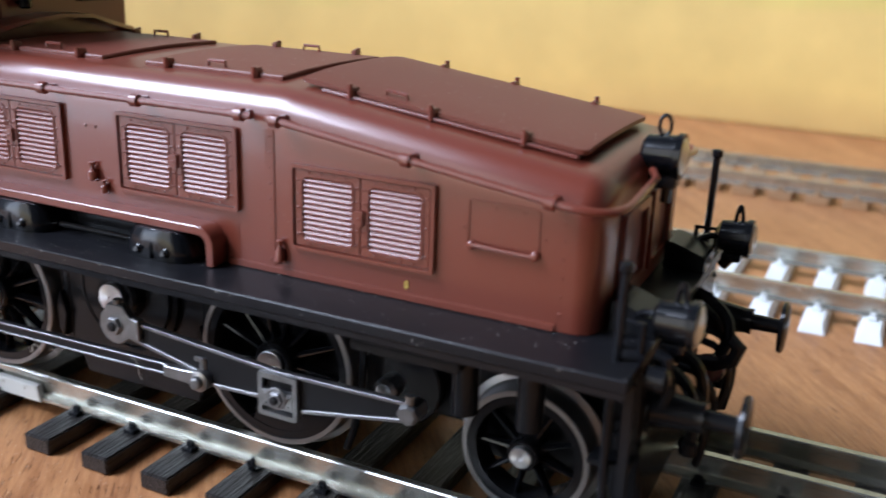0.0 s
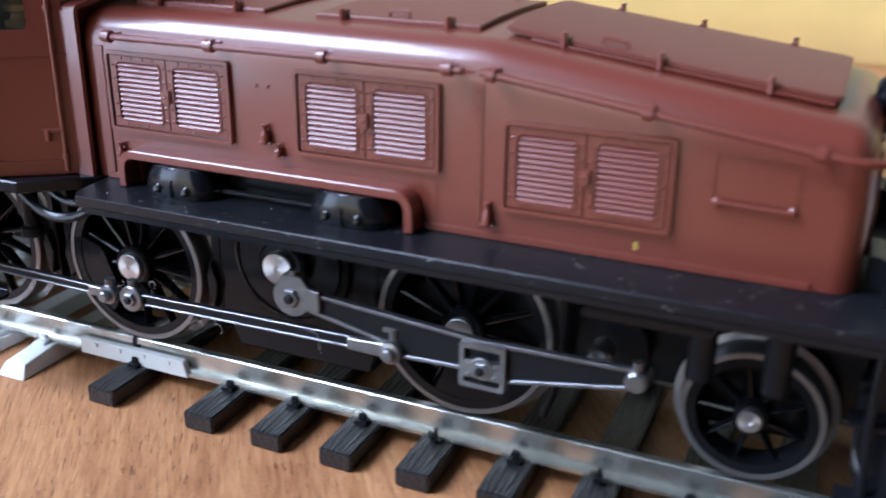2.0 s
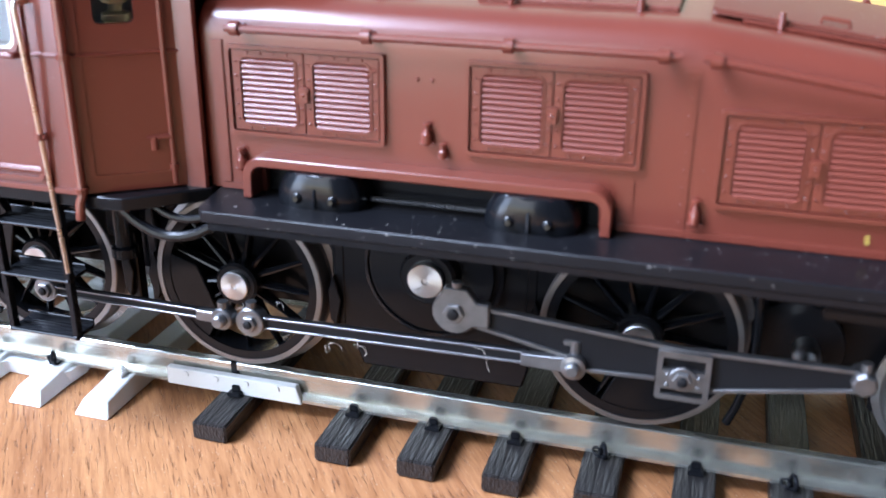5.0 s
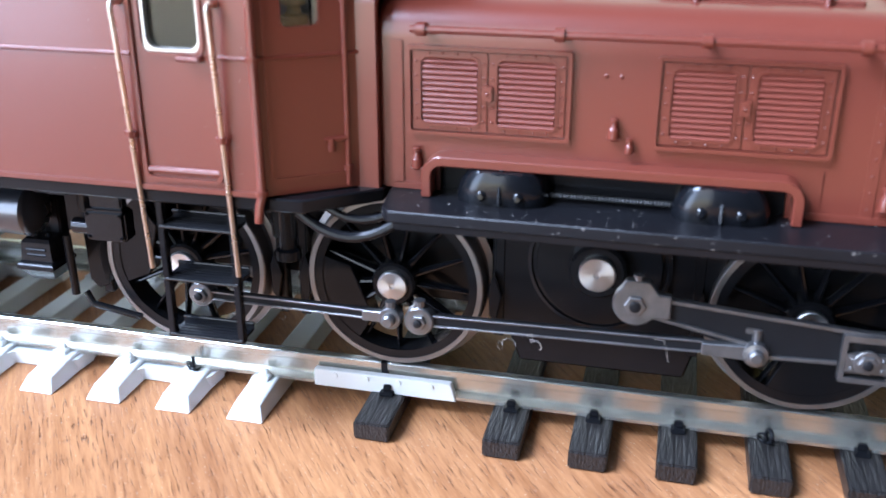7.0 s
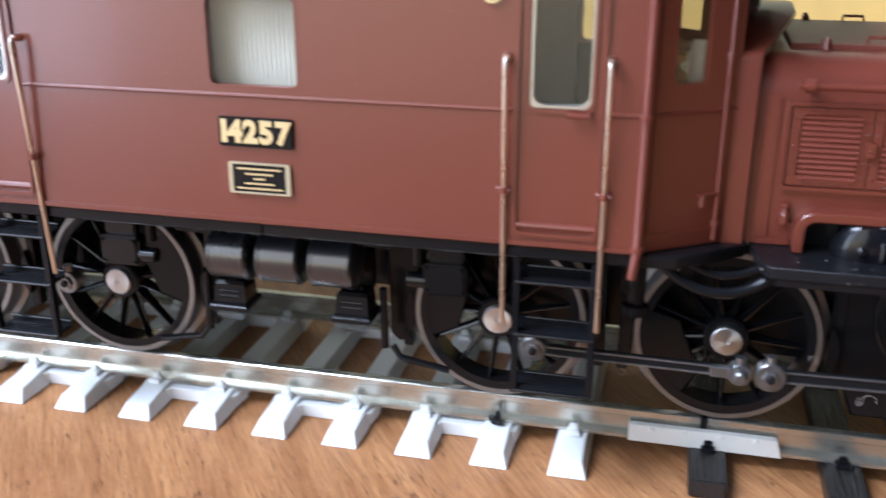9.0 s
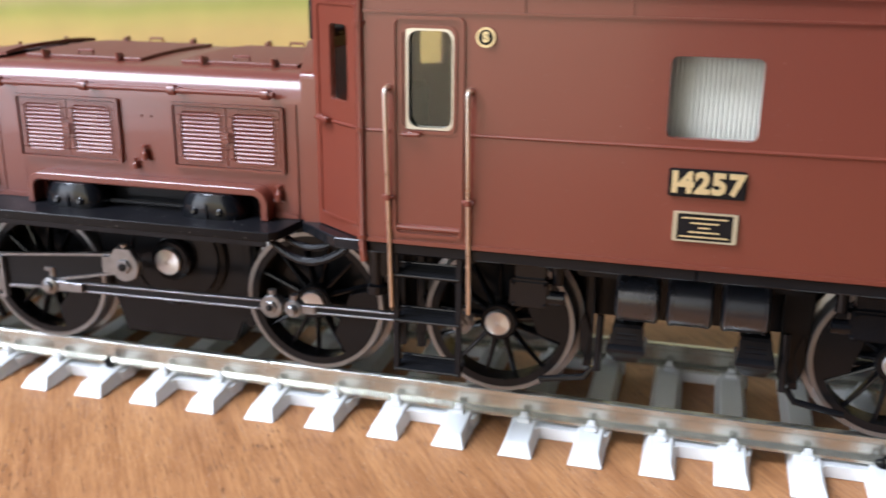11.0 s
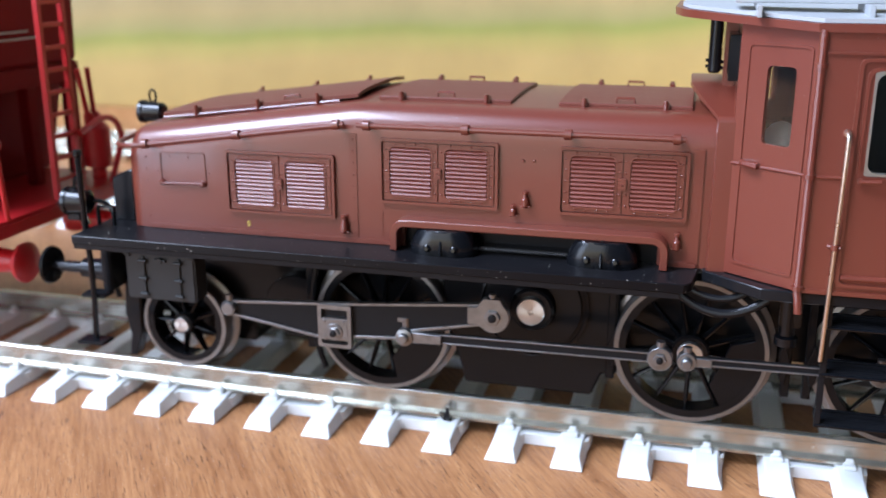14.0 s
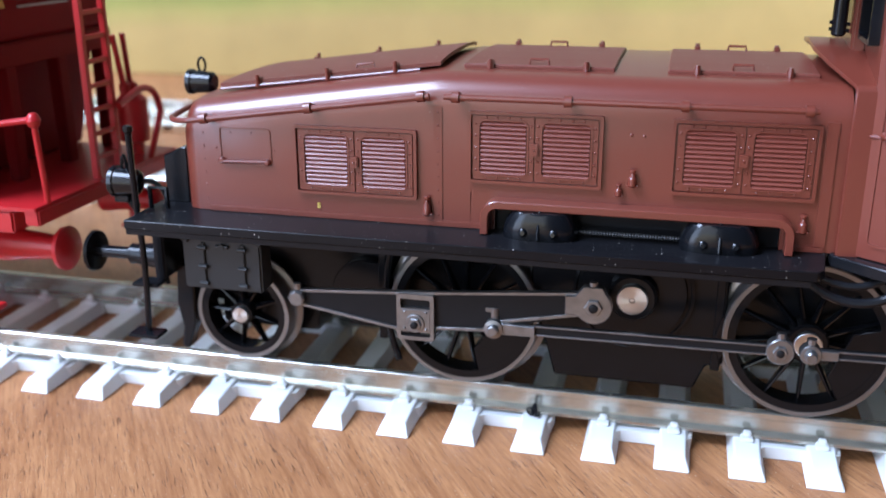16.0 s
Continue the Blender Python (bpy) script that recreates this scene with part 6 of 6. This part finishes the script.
# air reservoirs across the middle
for a, b in ((-7.1, -3.1), (-2.4, 1.75), (2.5, 6.75)):
    bm = lathe(bmesh.new(), (a, -12.6, 17.6), (1, 0, 0), [(0, 1.9), (0.12, 2.25), (0.3, 2.4), (0.55, 2.4), (0.6, 2.33), (b - a - 0.6, 2.33), (b - a - 0.55, 2.4), (b - a - 0.3, 2.4), (b - a - 0.12, 2.25), (b - a, 1.9)], 30)
    part("air_reservoir", bm, ENAMEL, loco, "blue-black enamelled air reservoir")
    bm = lathe(bmesh.new(), (a, 12.6, 17.6), (1, 0, 0), [(0, 1.9), (0.12, 2.25), (0.3, 2.4), (0.55, 2.4), (0.6, 2.33), (b - a - 0.6, 2.33), (b - a - 0.55, 2.4), (b - a - 0.3, 2.4), (b - a - 0.12, 2.25), (b - a, 1.9)], 30)
    part("air_reservoir", bm, ENAMEL, loco, "blue-black enamelled air reservoir")
part("brake_plate", prism(bmesh.new(), [(8.2, 20.5), (8.4, 9.4), (9.2, 8.6), (10.4, 9.0), (11.0, 13.0), (11.2, 20.5)], "y", -8.8, -7.6, 0.1), BLACK, loco)
part("centre_frame", box(bmesh.new(), -11.8, 11.8, -4.8, 4.8, 12.4, 21.3, 0.2), BLACK, loco)
part("reservoir_bearer", box(bmesh.new(), -11, 10, -12.8, 12.8, 19.2, 21.35, 0.2), BLACK, loco)

# lint caught on the rods
rnd = random.Random(7)
for x, z, s in ((50.2, 10.3, 1.2), (52.0, 10.1, 1.0), (51.2, 11.0, 0.8), (62.2, 10.4, 1.6), (45.2, 13.2, 0.9), (41.0, 12.6, 0.8), (29.8, 10.6, 0.9), (48.7, 10.6, 0.9)):
    pts, p, a = [], Vector((x, -14.25, z)), rnd.uniform(0, 6.28)
    for k in range(12):
        pts.append(p.copy())
        a += rnd.uniform(-0.2, 0.95)
        p += Vector((math.cos(a), rnd.uniform(-0.3, 0.3), math.sin(a))) * s * 0.15
    solid("lint_fibre", tube(bmesh.new(), pts, 0.014, 4), FIBRE, "fine pale fibre caught on the rods", "lint", "lint fibres")


# ---- the red wagon ----
wagon = thing("hopper_wagon", (-180, 0, RAIL_TOP), "bright red model hopper wagon with ladder, on the track", "model wagon")
part("underframe", box(bmesh.new(), -262, -120.6, -15.0, 15.0, 18.9, 21.4, 0.25), RED, wagon)
beam = part("end_beam", box(bmesh.new(), -119.2, -117.4, -15.0, 15.0, 19.9, 21.7, 0.2), RED, wagon)
part("deck", box(bmesh.new(), -140, -117.6, -15.2, 15.2, 21.45, 21.9, 0.1), RED, wagon)
for side in (-1, 1):
    buf = part("buffer", lathe(bmesh.new(), (-126.0, side * 10.2, 16.0), (1, 0, 0), [(0, 2.0), (0.8, 2.0), (1.0, 1.9), (6.0, 1.4), (7.2, 1.3)], 22), RED, wagon)
    part("buffer_head", lathe(bmesh.new(), (-118.9, side * 10.2, 16.0), (1, 0, 0), [(0, 1.3), (0.3, 1.9), (0.6, 2.4), (1.1, 2.5), (1.4, 2.1), (1.6, 0.6)], 30), RED, buf)
    for x in (-147, -170, -226, -250):
        m = Matrix.Translation((x, side * 7.95, RAIL_TOP + 5.4)) @ Matrix.Rotation(0 if side < 0 else math.pi, 4, "Z")
        w = part("wheel", SMALL[0], None, wagon, m=m)
        o = new("tyre", SMALL[1])
        o.parent = w
    part("bogie_frame", prism(bmesh.new(), [(-177, 13), (-174, 15.8), (-143, 15.8), (-140, 13), (-141, 9.4), (-151, 9.0), (-153, 11.6), (-163, 11.6), (-165, 9.0), (-176, 9.4)], "y", side * 10.2, side * 11.6, 0.2), RED, wagon)
    part("foot_step", box(bmesh.new(), -127.0, -123.2, side * 14.6, side * 16.8, 10.2, 10.8, 0.1), RED, wagon)
    part("step_hanger", box(bmesh.new(), -125.6, -124.8, side * 14.6, side * 15.0, 10.6, 19.0, 0.1), RED, wagon)
# corner post with a ball and its rail
post = part("rail_post", tube(bmesh.new(), [(-117.8, -12.6, 21.8), (-117.8, -13.2, 31.0)], 0.34), RED, wagon)
part("knob", lathe(bmesh.new(), (-117.8, -13.2, 30.1), (0, 0, 1), [(0, 0.3), (0.25, 0.6), (0.8, 0.78), (1.35, 0.6), (1.6, 0.3)], 16), RED, post)
part("end_rail", tube(bmesh.new(), [(-117.8, -13.2, 31.0), (-140, -13.6, 27.6)], 0.36), RED, post)
# hopper body and end wall, the overhang's shade put into a darker red
part("hopper", prism(bmesh.new(), [(-262, 47.5), (-125.8, 47.5), (-126.2, 38.0), (-128.5, 36.2), (-132.0, 22.0), (-262, 22.0)], "y", -15.5, 15.5, 0.3), SHADED_RED, wagon, "red hopper body with sloping end, coloured dark for shade")
part("hopper_beam", box(bmesh.new(), -128.4, -126.0, -15.6, 15.6, 34.9, 37.6, 0.2), SHADED_RED, wagon)
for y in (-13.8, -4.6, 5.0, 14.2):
    part("end_column", box(bmesh.new(), -127.8, -126.2, y - 0.9, y + 0.9, 21.85, 35.0, 0.15), SHADED_RED, wagon)
part("brace", prism(bmesh.new(), [(-126, 22), (-127.6, 22), (-131.5, 30), (-130.5, 30)], "y", -13.2, -12.4, 0.1), RED, wagon)
# ladder on the end
lad = part("ladder", box(bmesh.new(), -119.0, -118.2, -2.4, -1.7, 21.8, 47.5, 0.08), RED, wagon)
part("stile", box(bmesh.new(), -119.0, -118.2, 2.3, 3.0, 21.9, 47.5, 0.08), RED, lad)
for k in range(9):
    part("rung", box(bmesh.new(), -118.85, -118.35, -2.0, 2.6, 24.0 + 2.75 * k, 24.5 + 2.75 * k, 0.05), RED, lad)
part("ladder_bracket", tube(bmesh.new(), [(-118.6, 2.6, 47.3), (-122.0, 2.6, 48.0), (-126.0, 2.6, 47.0)], 0.35), RED, lad)
# curved grab rail and brake stand beyond the ladder
bm = tube(bmesh.new(), [(-117.9, 8.8, 21.8)] + bend((-117.9, 12.2, 27.2), (-117.9, 11.8, 31.2), (-117.9, 7.4, 30.8), 8) + [(-117.9, 2.8, 29.6)], 0.42)
part("grab_rail", bm, RED, wagon)
bm = lathe(bmesh.new(), (-121.0, 10.8, 21.9), (0, 0, 1), [(0, 1.0), (1.4, 1.0), (1.8, 1.9), (7.0, 1.9), (7.8, 1.2), (9.0, 0.9)], 18)
for dy in (-1.6, 0.6):
    rod(bm, (-121.0, 10.6 + dy * 0.6, 29.4), (-121.1, 9.7 + dy, 37.2), 0.36, 10)
    lathe(bm, (-121.0, 10.6 + dy * 0.6, 29.2), (0, -0.08, 1), [(0, 0.7), (1.8, 0.7), (2.1, 0.4)], 10)
part("brake_stand", bm, RED, wagon)
part("stencil_bar", box(bmesh.new(), -126.0, -125.75, -2.5, 6.8, 41.25, 41.5), GREY, wagon, "pale line of illegible small print")
part("stencil_bar", box(bmesh.new(), -125.95, -125.7, -2.5, 5.2, 42.15, 42.4), GREY, wagon, "pale line of illegible small print")
part("stencil_mark", prism(bmesh.new(), [(-9.4, 41.4), (-4.8, 41.4), (-5.8, 44.2)], "x", -125.98, -125.7), YELLOW, wagon, "yellow triangular mark")
